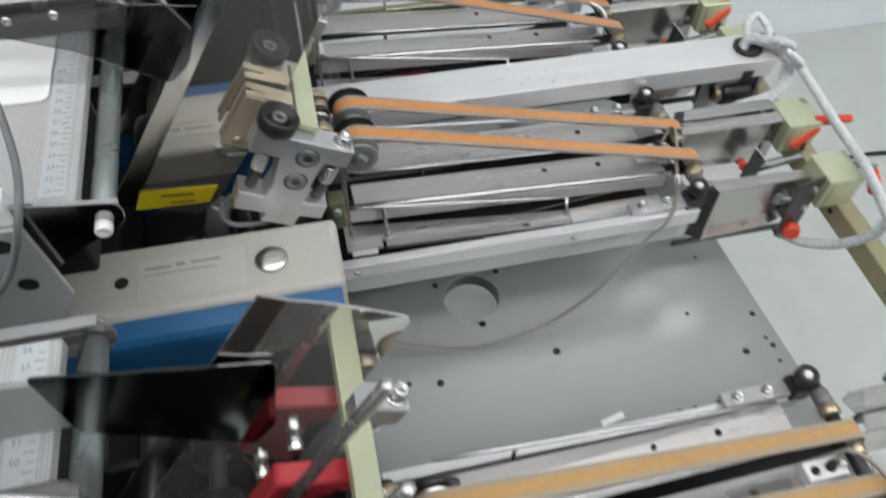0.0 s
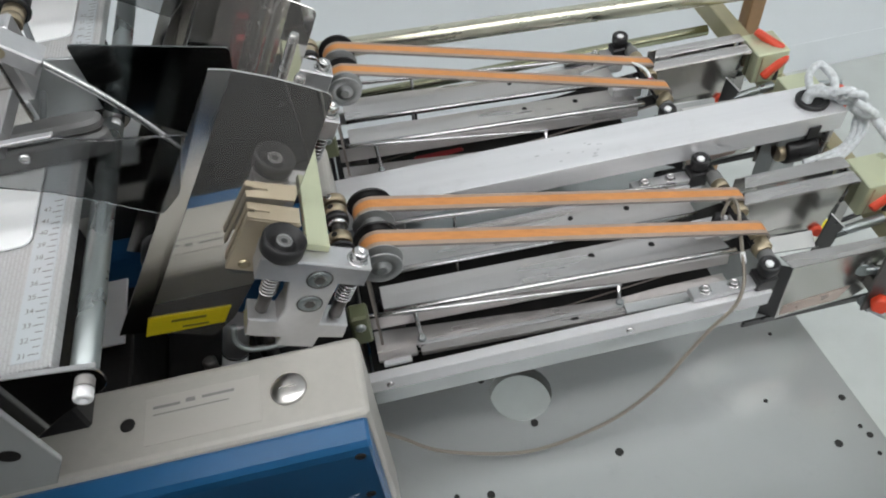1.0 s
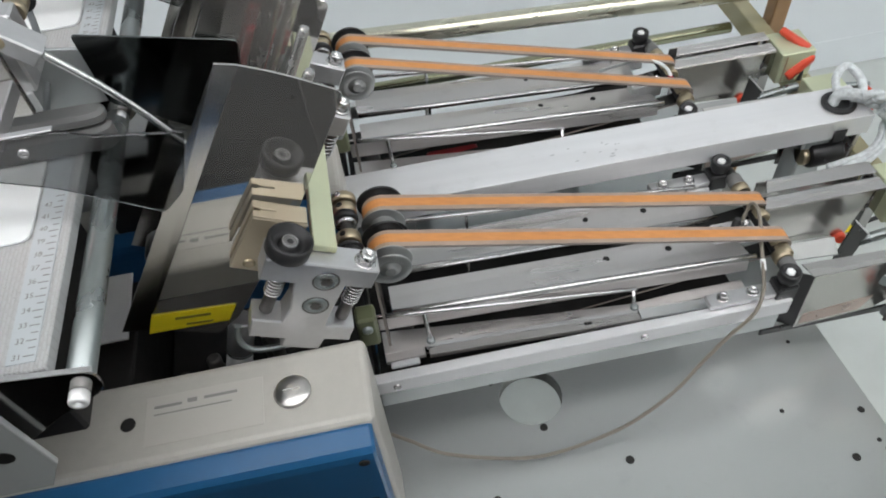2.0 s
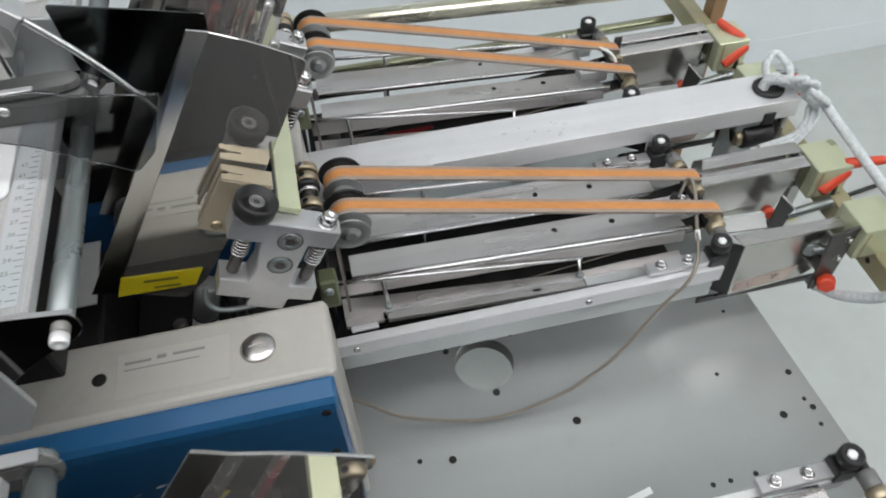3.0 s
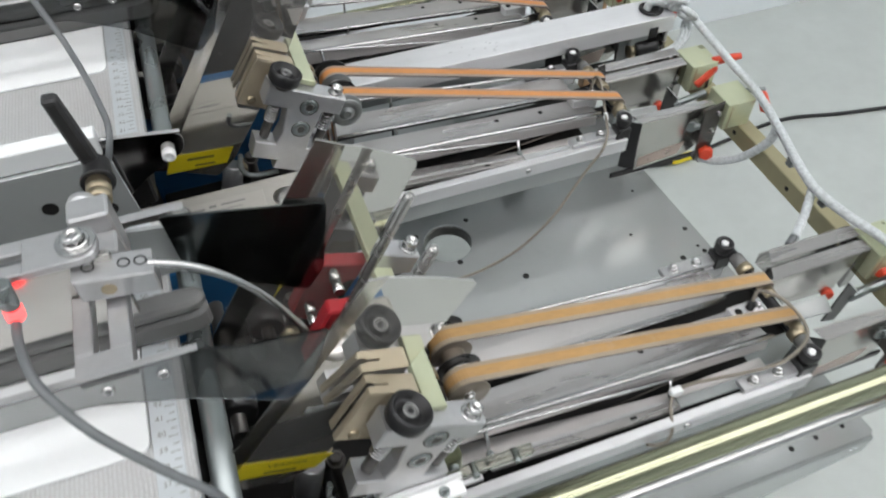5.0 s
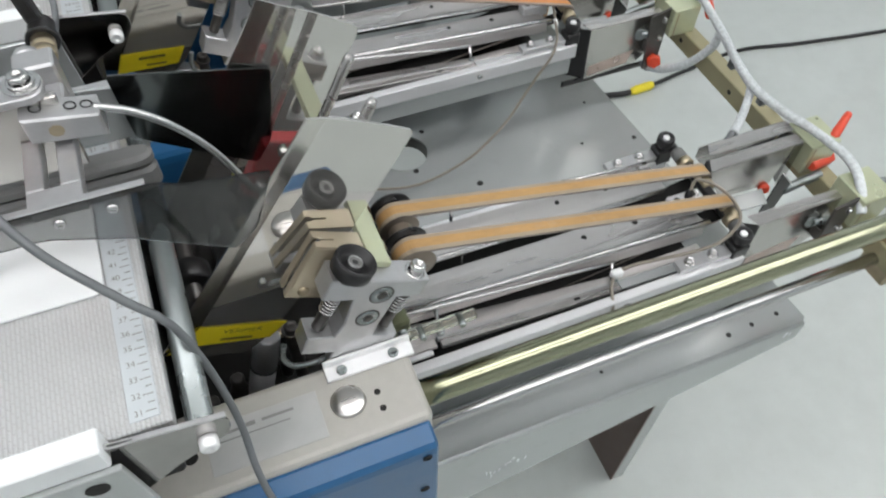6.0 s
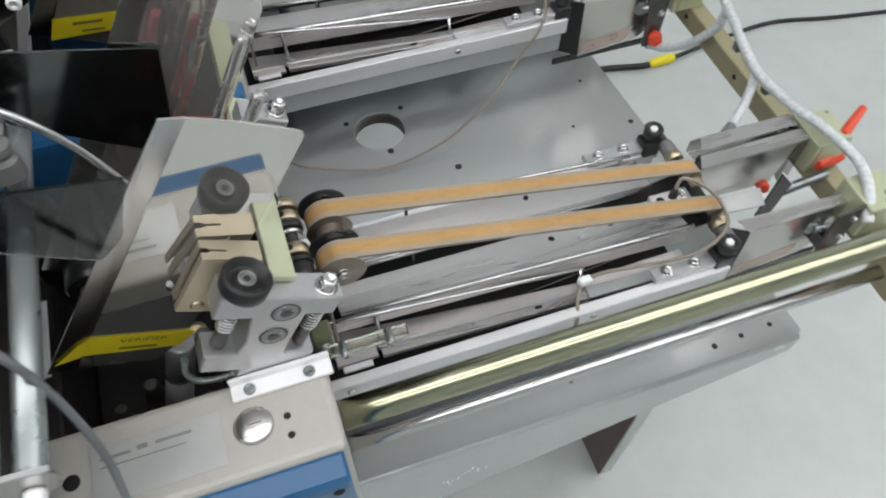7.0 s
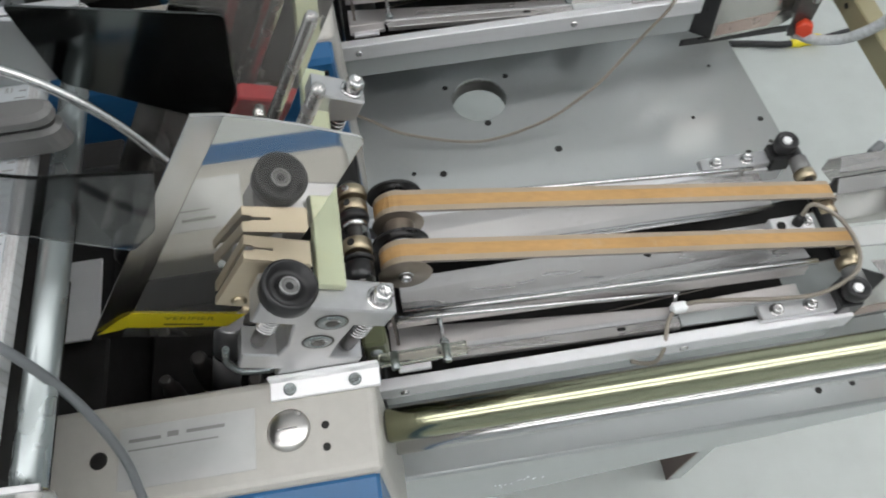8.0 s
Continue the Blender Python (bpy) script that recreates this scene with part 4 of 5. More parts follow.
    # idlers and collars on one shaft beside the pulleys
    for y0, y1, r, m in ((0.0780, 0.0915, 0.0098, BLACKST), (0.0920, 0.0955, 0.0110, BLACK), (0.0985, 0.1085, 0.0100, BRASS), (0.1180, 0.1225, 0.0088, ROD), (0.1230, 0.1295, 0.0104, BLACKST), (0.1300, 0.1390, 0.0098, BRASS), (0.1415, 0.1500, 0.0106, BRASS)):
        ring = part("idler", bar((0.058, y0, 0.985), (0.058, y1, 0.985), r, 22), m, c, {"dull_brass": "bronze collar", "ground_steel_rod": "bright steel bush"}.get(m.name, "black idler"))
        if m is BRASS:
            ym = (y0 + y1) / 2
            part("set_screw", turned(Vector((0.058, ym, 0.985)) + Vector((-0.30, 0, 0.954)) * (r - 0.0006), (-0.30, 0, 0.954), [(0.0026, 0), (0.0026, 0.0008), (0.0016, 0.0010), (0, 0.0006)], 10, close=False), GAP if y0 < 0.14 else ROD, ring)
    part("spacer", bar((0.043, 0.106, 0.993), (0.043, 0.1165, 0.993), 0.0056, 16), PAPER, c, "white nylon spacer")
    part("idler_shaft", bar((0.058, 0.07, 0.985), (0.058, 0.155, 0.985), 0.005), IRON, c)
    return c


first = conveyor()
for ob, dy in zip(repeat(first), STATIONS[1:]):
    BASE[ob.name] = Vector(ob.location)
    disc = part("end_disc", turned((PL.x - 0.001, dy + 0.0750, PL.z + 0.001), (0, -1, 0), [(0, -0.0012), (0.0165, -0.0012), (0.0172, -0.0006), (0.0172, 0), (0.0165, 0.0006), (0.0094, 0.0006), (0.0088, 0.0001), (0.0082, 0.0006), (0.0045, 0.0010), (0.0042, 0.0030), (0, 0.0032)], 32, close=False), PULLEY, ob, "bright steel end disc with a centre bolt")
    part("spacer", bar((PL.x - 0.001, dy + 0.0763, PL.z + 0.001), (PL.x - 0.001, dy + 0.0788, PL.z + 0.001), 0.0070), IRON, disc)
for ob in first.children:
    if ob.name.startswith("belt"):
        for slot, m in zip(ob.material_slots, (BELTWORN, BELTEDGE, BELTWORNSIDE)):
            slot.link = "OBJECT"
            slot.material = m
        ob["label"] = "worn tan and orange belt with grey edges"
    if ob.name.startswith("pulley"):
        ob.material_slots[0].link = "OBJECT"
        ob.material_slots[0].material = PULLEYBROWN


# ---------------------------------------------------------------- hopper tray with rule and rod
def hopper():
    h = thing("feed_tray", (-0.22, 0.02, 0.98), "light steel feed tray with a ribbed top and grey side panel", "tray", "feed trays")
    part("top", block(-0.46, -0.0985, -0.046, 0.226, 1.090, 1.100, 0.0008), TRAY, h, "ribbed light steel top")
    part("lip", block(-0.46, -0.131, -0.0610, -0.0465, 1.101, 1.120, 0.001), PAPER, h, "white front lip")
    panel = part("side_panel", slab([(-0.46, 1.005), (-0.136, 1.005), (-0.122, 1.03), (-0.127, 1.1005), (-0.46, 1.1005)], 0.004, XZ(-0.064), 0.0006), PLATE, h, "grey steel side panel")
    for x, z in ((-0.143, 1.088), (-0.143, 1.049), (-0.164, 1.049), (-0.184, 1.063), (-0.225, 1.088)):
        part("hole", turned((x, -0.0642, z), (0, -1, 0), [(0.0062, 0), (0.0062, 0.0004), (0, 0.0004)], 20, close=False), GAP, panel)
    part("back_rail", slab(rounded([(-0.46, 1.1012), (-0.085, 1.1012), (-0.0825, 1.1445), (-0.108, 1.1485), (-0.46, 1.1455)], [0, 0.004, 0.008, 0.004, 0]), 0.003, XZ(0.172), 0.0005), PLATE, h, "light grey back plate")
    rule = part("rule", block(-0.120, -0.104, -0.041, 0.225, 1.1002, 1.1010, 0.0003), RULE, h, "engraved steel rule")
    for k in range(52):
        y = -0.037 + 0.005 * k
        part("tick", block(-0.109 if k % 2 else -0.111, -0.1052, y - 0.00025, y + 0.00025, 1.1011, 1.1013, 0), PRINT, rule)
    for k in range(26):
        if 0.084 < -0.037 + 0.0103 * k < 0.156:
            continue
        txt = bpy.data.curves.new("numeral", "FONT")
        txt.body = str(31 + k)
        txt.size = 0.0052
        txt.align_x, txt.align_y = "CENTER", "CENTER"
        tmp = bpy.data.objects.new("numeral", txt)
        me = bpy.data.meshes.new_from_object(tmp)
        bpy.data.objects.remove(tmp)
        me.transform(Matrix.Translation(Vector((-0.1145, -0.037 + 0.0103 * k, 1.1012)) - BASE[h.name]))
        me.materials.append(PRINT)
        ob = new("numeral", me)
        ob.parent = rule
    part("cover_sheet", slab(rounded([(-0.46, 0.1175), (-0.121, 0.1175), (-0.121, 0.047), (-0.46, 0.048)], [0, 0, 0.008, 0]), 0.002, XY(1.1006), 0.0004), PAPER, h, "white plastic sheet")
    part("rod", bar((-0.0875, -0.0535, 1.084), (-0.0875, 0.231, 1.084), 0.0078, 24), ZINCGREY, h, "thick zinc-plated rod")
    br = part("end_plate", slab(rounded([(-0.071, 1.103), (-0.131, 1.113), (-0.139, 1.068), (-0.131, 1.046), (-0.105, 1.066), (-0.072, 1.084)], [0.009, 0.003, 0.003, 0.004, 0.004, 0.009]), 0.002, XZ(-0.056), 0.0005), DARKST, h, "dark steel end plate")
    part("lip", slab([(-0.139, 1.1122), (-0.139, 1.1137), (-0.072, 1.1045), (-0.072, 1.1030)], 0.0032, XZ(-0.0565), 0.0004), ALU_CAST, br, "bright lip along the top edge")
    part("rod_end", turned((-0.0855, -0.056, 1.086), (0, -1, 0), [(0, 0), (0.0050, 0), (0.0054, 0.001), (0.0054, 0.006), (0.0046, 0.0072), (0.0024, 0.0072), (0.0020, 0.005), (0, 0.005)], 22, close=False), WHITEALU, br, "plated rod end")
    fr = part("far_plate", slab(rounded([(-0.46, 1.060), (-0.46, 1.1030), (-0.079, 1.1030), (-0.074, 1.085), (-0.083, 1.070)], [0, 0, 0.008, 0.008, 0.004]), 0.002, XZ(0.2315), 0.0005), STAIN, h, "steel far end plate")
    part("lip", block(-0.46, -0.080, 0.2270, 0.2340, 1.1036, 1.1050, 0.0004), ALU_CAST, fr, "bright lip along the top edge")
    part("rod_end", turned((-0.0875, 0.2336, 1.086), (0, 1, 0), [(0, 0), (0.0080, 0), (0.0080, 0.006), (0.0068, 0.0075), (0, 0.0075)], 22, close=False), ZINCGREY, fr)
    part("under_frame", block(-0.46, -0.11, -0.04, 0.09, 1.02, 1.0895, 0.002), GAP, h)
    part("stand", block(-0.42, -0.28, -0.03, 0.08, 0.6985, 1.0195, 0.003), PLATE, h)
    # rounded grey end caps behind the tray
    for z0, z1 in ((1.1010, 1.119), (1.121, 1.1305)):
        part("end_block", slab(rounded([(-0.46, 0.1185), (-0.074, 0.1185), (-0.074, 0.1345), (-0.46, 0.1345)], [0, 0.014, 0.014, 0]), z1 - z0, XY(z0), 0.0025), GREYBLOCK, h, "grey rounded block")
    return h


repeat(hopper())


# ---------------------------------------------------------------- sensor arm
def sensor_arm(turned_down):
    s = thing("sensor_bracket", (-0.12, 0.12, 1.16), "aluminium sensor arm with black lever and red light", "sensor", "sensor arms")
    bm = slab([(-0.30, 0.108), (-0.1485, 0.108), (-0.1485, 0.116), (-0.30, 0.116)], 0.005, XY(1.196), 0.0006)
    slab([(-0.30, 0.1225), (-0.1485, 0.1225), (-0.1485, 0.131), (-0.30, 0.131)], 0.005, XY(1.196), 0.0006, bm)
    slab(rounded([(-0.1483, 0.108), (-0.112, 0.108), (-0.112, 0.131), (-0.1483, 0.131)], [0, 0.010, 0.010, 0]), 0.005, XY(1.196), 0.0006, bm)
    part("slide", bm, ALU_CAST, s, "slotted aluminium slide bar")
    part("back_plate", block(-0.30, -0.108, 0.112, 0.117, 1.1425, 1.1955, 0.0008), SATIN, s)
    part("washer", turned((-0.122, 0.120, 1.2012), (0, 0, 1), [(0, 0), (0.0100, 0), (0.0100, 0.0016), (0, 0.0016)], 28), ROD, s)
    part("bolt", hexhead((-0.122, 0.120, 1.2028), (0, 0, 1), 0.0058, 0.0055), ROD, s)
    part("block", block(-0.131, -0.1085, 0.1505, 0.168, 1.145, 1.188, 0.0014), ALU_CAST, s)
    part("block", block(-0.131, -0.1085, 0.1325, 0.1500, 1.145, 1.176, 0.0014), ALU_CAST, s)
    part("boss", bar((-0.124, 0.1682, 1.180), (-0.124, 0.174, 1.180), 0.0078), ALU_CAST, s)
    if turned_down:
        part("clamp_block", slab([(-0.1110, 1.2050), (-0.1030, 1.2125), (-0.0795, 1.1895), (-0.0875, 1.1815)], 0.018, XZ(0.1005), 0.0010), ALU_CAST, s)
        part("set_screw", turned((-0.0985, 0.1004, 1.2005), (0, -1, 0), [(0.0036, 0), (0.0036, 0.0004), (0, 0.0004)], 14, close=False), BRASS, s)
        part("probe", hose([(-0.084, 0.108, 1.1865), (-0.062, 0.107, 1.160), (-0.041, 0.105, 1.130), (-0.021, 0.101, 1.096)], 0.0024), ROD, s, "straight steel probe")
    else:
        part("clamp_block", slab([(-0.128, 1.176), (-0.128, 1.193), (-0.089, 1.186), (-0.089, 1.170)], 0.018, XZ(0.1005), 0.0010), ALU_CAST, s)
        for x, z in ((-0.120, 1.1917), (-0.103, 1.1887), (-0.095, 1.1872)):
            part("set_screw", turned((x, 0.110, z), (0.18, 0, 1), [(0.0034, 0), (0.0034, 0.0003), (0.0026, 0.0003), (0.0024, -0.0012), (0, -0.0012)], 14, close=False), GAP, s)
        part("set_screw", turned((-0.113, 0.1004, 1.182), (0, -1, 0), [(0.0040, 0), (0.0040, 0.0004), (0, 0.0004)], 14, close=False), BRASS, s)
        part("probe", hose([(-0.092, 0.108, 1.186), (-0.075, 0.107, 1.178), (-0.056, 0.106, 1.161), (-0.038, 0.104, 1.135), (-0.021, 0.101, 1.096)], 0.0024), ROD, s, "bent steel probe")
    bm = slab([(-0.136, 0.060), (-0.108, 0.060), (-0.108, 0.072), (-0.136, 0.072)], 0.010, XY(1.160), 0.0006)
    slab([(-0.136, 0.0722), (-0.1265, 0.0722), (-0.1265, 0.1115), (-0.136, 0.1115)], 0.010, XY(1.160), 0.0006, bm)
    slab([(-0.1185, 0.0722), (-0.108, 0.0722), (-0.108, 0.1115), (-0.1185, 0.1115)], 0.010, XY(1.160), 0.0006, bm)
    part("slotted_foot", bm, ALU_CAST, s)
    part("stem", bar((-0.1155, 0.168, 1.176), (-0.1155, 0.178, 1.176), 0.0034), IRON, s)
    part("nut", turned((-0.1155, 0.174, 1.176), (0, 1, 0), [(0, 0), (0.0064, 0), (0.0072, 0.001), (0.0072, 0.006), (0.0066, 0.0065), (0.0072, 0.007), (0.0072, 0.016), (0, 0.016)], 24, close=False), BRASS, s, "brass knurled nut")
    hub = part("lever_hub", turned((-0.1155, 0.190, 1.176), (0, 1, 0), [(0, 0), (0.0098, 0), (0.0102, 0.0008), (0.0102, 0.0022), (0.0086, 0.0028), (0.0080, 0.018), (0.0066, 0.020), (0, 0.020)], 24, close=False), BLACK, s, "black plastic lever hub")
    lev = lambda a, b, d: (-0.1165 + a - 0.20 * b, 0.2005 + d + 0.28 * b, 1.180 + 0.94 * b)
    part("lever", slab(rounded([(-0.0050, 0.0), (-0.0046, 0.046), (0.0046, 0.046), (0.0050, 0.0)], [0, 0.003, 0.003, 0]), 0.0085, lev, 0.0014), BLACK, hub, "black plastic lever")
    part("lever_groove", slab([(-0.0024, 0.006), (-0.0022, 0.043), (0.0022, 0.043), (0.0024, 0.006)], 0.0004, lambda a, b, d: lev(a, b, -0.0005 + d), 0), GAP, hub)
    e = part("emitter", bar((-0.158, 0.100, 1.1885), (-0.156, 0.100, 1.2060), 0.0046), ZINCGREY, s)
    part("red_light", bar((-0.1592, 0.100, 1.1795), (-0.158, 0.100, 1.1880), 0.0046), LEDRED, e, "glowing red sensor light")
    return s


arms = [sensor_arm(False), sensor_arm(True)]
arms[1].location.y += STATIONS[1]
arms.append(copy_thing(arms[1], Matrix.Translation(BASE[arms[1].name] + Vector((0, STATIONS[2], 0)))))
for k, a in enumerate(arms):
    BASE[a.name] = Vector(a.location)
    line = [(-0.1595, 0.100, 1.180), (-0.157, 0.080, 1.181), (-0.149, 0.054, 1.180), (-0.132, 0.032, 1.162), (-0.106, 0.014, 1.134), (-0.087, 0.003, 1.112), (-0.078, -0.006, 1.068), (-0.073, -0.022, 1.022), (-0.073, -0.042, 0.986),
            (-0.068, -0.061, 0.955), (-0.060, -0.068, 0.90), (-0.055, -0.066, 0.75)]
    if k:
        line = [(-0.1595, 0.100, 1.180), (-0.160, 0.080, 1.181), (-0.154, 0.054, 1.180), (-0.138, 0.021, 1.150), (-0.124, -0.029, 1.128), (-0.121, -0.066, 1.118), (-0.144, -0.072, 1.072), (-0.172, -0.074, 1.040), (-0.195, -0.070, 0.98), (-0.20, -0.07, 0.75)]
    part("cable", hose([Vector(p) + Vector((0, STATIONS[k], 0)) for p in line], 0.0025), CABLE, a, "grey sensor cable")


# ---------------------------------------------------------------- feed rollers below the guides
def feed_rollers():
    f = thing("feed_rollers", (-0.04, 0.10, 0.92), "dark feed rollers and shafts", "roller", "feed rollers")
    part("shaft", bar((-0.050, 0.104, 0.952), (-0.050, 0.23, 0.952), 0.006), IRON, f)
    part("shaft", bar((-0.085, 0.104, 0.985), (-0.085, 0.23, 0.985), 0.006), IRON, f)
    for x, z, y in ((-0.050, 0.952, 0.108), (-0.085, 0.985, 0.12), (-0.05, 0.952, 0.16)):
        part("roller", turned((x, y, z), (0, 1, 0), [(0, 0), (0.014, 0), (0.016, 0.002), (0.016, 0.018), (0.014, 0.020), (0, 0.020)], 22), BLACKST, f)
    lean = Vector((0.30, 0.20, 0.93)).normalized()
    mid = Vector((-0.054, 0.0880, 0.8890))
    roll = part("roller", turned(mid, lean, [(0, -0.056), (0.0112, -0.056), (0.0112, -0.0012), (0.0100, -0.0008), (0.0100, 0.0008), (0.0112, 0.0012), (0.0112, 0.0350), (0.0100, 0.0368), (0, 0.0368)], 26, close=False), ALU_CAST, f, "worn light steel roller")
    part("groove", turned(mid, lean, [(0.0101, -0.0010), (0.0116, -0.0008), (0.0116, 0.0008), (0.0101, 0.0010)], 26, close=False), GAP, roll)
    part("bolt", turned((-0.036, 0.108, 0.8300), (0.05, 0, 1), [(0, 0), (0.0060, 0), (0.0060, 0.055), (0.0095, 0.058), (0.0095, 0.070), (0.0060, 0.073), (0.0060, 0.076), (0, 0.076)], 20, close=False), BLACKST, f, "black ball-headed bolt")
    part("bronze_nut", turned((-0.033, 0.108, 0.9055), (0.05, 0, 1), [(0, 0), (0.0085, 0), (0.0090, 0.001), (0.0090, 0.005), (0.0080, 0.006), (0.0040, 0.006), (0, 0.005)], 20, close=False), BRASS, f, "bronze nut")
    part("bolt", hexhead((-0.024, 0.088, 0.930), (0.1, 0, 1), 0.0062, 0.009), IRON, f)
    part("bolt_shank", bar((-0.024, 0.088, 0.830), (-0.024, 0.088, 0.9298), 0.0055), IRON, f)
    # added black blocks: cover the pale floor and stand for the shade below
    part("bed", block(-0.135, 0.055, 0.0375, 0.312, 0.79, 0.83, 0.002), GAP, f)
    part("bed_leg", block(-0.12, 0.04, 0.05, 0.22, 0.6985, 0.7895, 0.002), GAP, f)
    part("chassis", block(-0.40, -0.140, 0.0375, 0.300, 0.6985, 0.900, 0.002), GAP, f, "added black block for the shade below the tray")
    for x, y, z, rr in ((-0.082, 0.086, 0.885, 0.009), (-0.040, 0.064, 0.880, 0.008), (-0.010, 0.060, 0.885, 0.008), (-0.105, 0.070, 0.890, 0.007)):
        part("roller", turned((x, y, 0.8295), (0.06, 0.04, 1), [(0, 0), (rr, 0), (rr, z - 0.850), (rr * 0.7, z - 0.846), (rr * 0.7, z - 0.832), (rr * 0.5, z - 0.8295), (0, z - 0.8295)], 16, close=False), IRON, f)
    part("frame_plate", block(-0.145, 0.03, 0.196, 0.202, 0.831, 0.985, 0.001), BLACKST, f)
    part("pale_plate", slab([(-0.235, 0.100), (-0.139, 0.100), (-0.133, 0.156), (-0.235, 0.156)], 0.003, lambda a, b, d: (a, b, 0.9170 + 0.30 * (b - 0.100) + d), 0.0005), WHITEALU, f, "pale grey steel plate")
    part("pale_plate_foot", block(-0.20, -0.15, 0.11, 0.15, 0.9005, 0.9185, 0.001), GAP, f)
    return f


repeat(feed_rollers())


# ---------------------------------------------------------------- end boxes on the beam
def end_box():
    e = thing("end_box", (0.52, 0.16, 0.79), "folded stainless end box with a polished face", "bracket", "end boxes")
    part("face", slab([(0.452, 0.8695), (0.452, 0.858), (0.486, 0.812), (0.556, 0.807), (0.566, 0.8695)], 0.0015, XZ(0.1420), 0.0003), SATIN, e, "polished front face")
    part("top_flange", slab([(0.452, 0.1420), (0.578, 0.1420), (0.578, 0.1575), (0.460, 0.1575)], 0.0015, XY(0.8700), 0.0004), STAIN, e)
    part("channel", block(0.459, 0.577, 0.1580, 0.1612, 0.845, 0.8675, 0.0004), BLACKST, e, "black inner channel")
    part("back_flange", slab([(0.462, 0.1615), (0.578, 0.1615), (0.578, 0.1770), (0.470, 0.1770)], 0.0015, XY(0.8720), 0.0004), STAIN, e)
    part("back_plate", slab([(0.460, 0.872), (0.460, 0.855), (0.500, 0.806), (0.576, 0.806), (0.576, 0.872)], 0.0015, XZ(0.1775), 0.0003), STAIN, e)
    part("side_plate", slab([(0.566, 0.1415), (0.578, 0.1415), (0.578, 0.1770), (0.566, 0.1420)], 0.062, XY(0.8075), 0.0003), DARKST, e, "dark reflecting end plate")
    part("black_blade", slab([(0.537, 0.858), (0.559, 0.833), (0.553, 0.781), (0.533, 0.787)], 0.002, XZ(0.1180), 0.0003), BLACKST, e, "small black stop blade")
    part("blade_edge", slab([(0.5375, 0.8588), (0.5595, 0.8338), (0.5585, 0.8328), (0.5365, 0.8578)], 0.0030, XZ(0.1165), 0.0002), ALU, e, "bright worn edge")
    part("cross_stud", bar((0.555, 0.121, 0.820), (0.606, 0.121, 0.829), 0.0055), ZINCGREY, e, "grey cross stud")
    part("under_plate", slab([(0.478, 0.118), (0.532, 0.114), (0.540, 0.136), (0.486, 0.138)], 0.002, XY(0.812), 0.0003), PLATE, e, "grey plate below the face")
    part("inner_knob", turned((0.552, 0.147, 0.8040), (-0.3, -1, 0.2), [(0, 0), (0.0058, 0), (0.0068, 0.003), (0.0068, 0.009), (0.0050, 0.012), (0, 0.012)], 7), ORANGE, e, "orange clamping knob")
    return e


def end_shield():
    p = thing("end_shield", (0.52, 0.07, 0.76), "polished end shield with a black edge plate", "shield", "end shields")
    part("face", slab([(0.470, 0.8535), (0.590, 0.8535), (0.584, 0.800), (0.556, 0.776), (0.474, 0.768)], 0.0015, XZ(0.0680), 0.0003), SATIN, p, "polished face with a brown smear")
    part("smear", slab([(0.478, 0.790), (0.548, 0.800), (0.540, 0.779), (0.478, 0.774)], 0.0003, XZ(0.0674), 0), RUST, p, "brown smear")
    part("top_flange", slab([(0.468, 0.0680), (0.592, 0.0680), (0.594, 0.0800), (0.464, 0.0840)], 0.0015, XY(0.8540), 0.0003), STAIN, p)
    part("edge_plate", slab([(0.4745, 0.0), (0.4705, 0.082), (0.4480, 0.084), (0.4440, 0.006)], 0.002, lambda a, b, d: (a, 0.0675 + (0.4745 - a) * 0.50 + d, 0.770 + b), 0.0003), BLACKST, p, "black edge plate")
    bolt_plate = part("bolt_plate", slab([(0.550, 0.866), (0.579, 0.873), (0.579, 0.776), (0.558, 0.776)], 0.003, XZ(0.0500), 0.0004), IRON, p, "dark bolted end plate")
    for x, z in ((0.5720, 0.857), (0.5710, 0.828)):
        part("bolt", hexhead((x, 0.0500, z), (0, -1, 0), 0.0034, 0.004), ROD, bolt_plate)
    part("plate_arm", block(0.560, 0.570, 0.0532, 0.0678, 0.800, 0.818, 0.001), IRON, bolt_plate)
    part("stud", bar((0.553, 0.0665, 0.826), (0.578, 0.058, 0.828), 0.0050), ZINCGREY, p, "grey locating stud")
    part("washer", turned((0.552, 0.0672, 0.826), (-0.4, -1, 0), [(0, 0), (0.0085, 0), (0.0085, 0.002), (0, 0.002)], 20), ZINCGREY, p)
    part("lower_strip", block(0.440, 0.584, 0.0690, 0.0720, 0.7625, 0.7715, 0.0006), BLACKST, p, "black strip below the shield")
    k = part("knob", turned((0.5715, 0.0495, 0.792), (-0.5, -1, 0.2), [(0, 0), (0.0085, 0), (0.0100, 0.003), (0.0102, 0.010), (0.0085, 0.013), (0, 0.0135)], 6), ORANGE, p, "orange clamping knob")
    part("knob_screw", bar((0.5715, 0.0535, 0.791), (0.5765, 0.0640, 0.789), 0.0045), BLACKST, k)
    return p


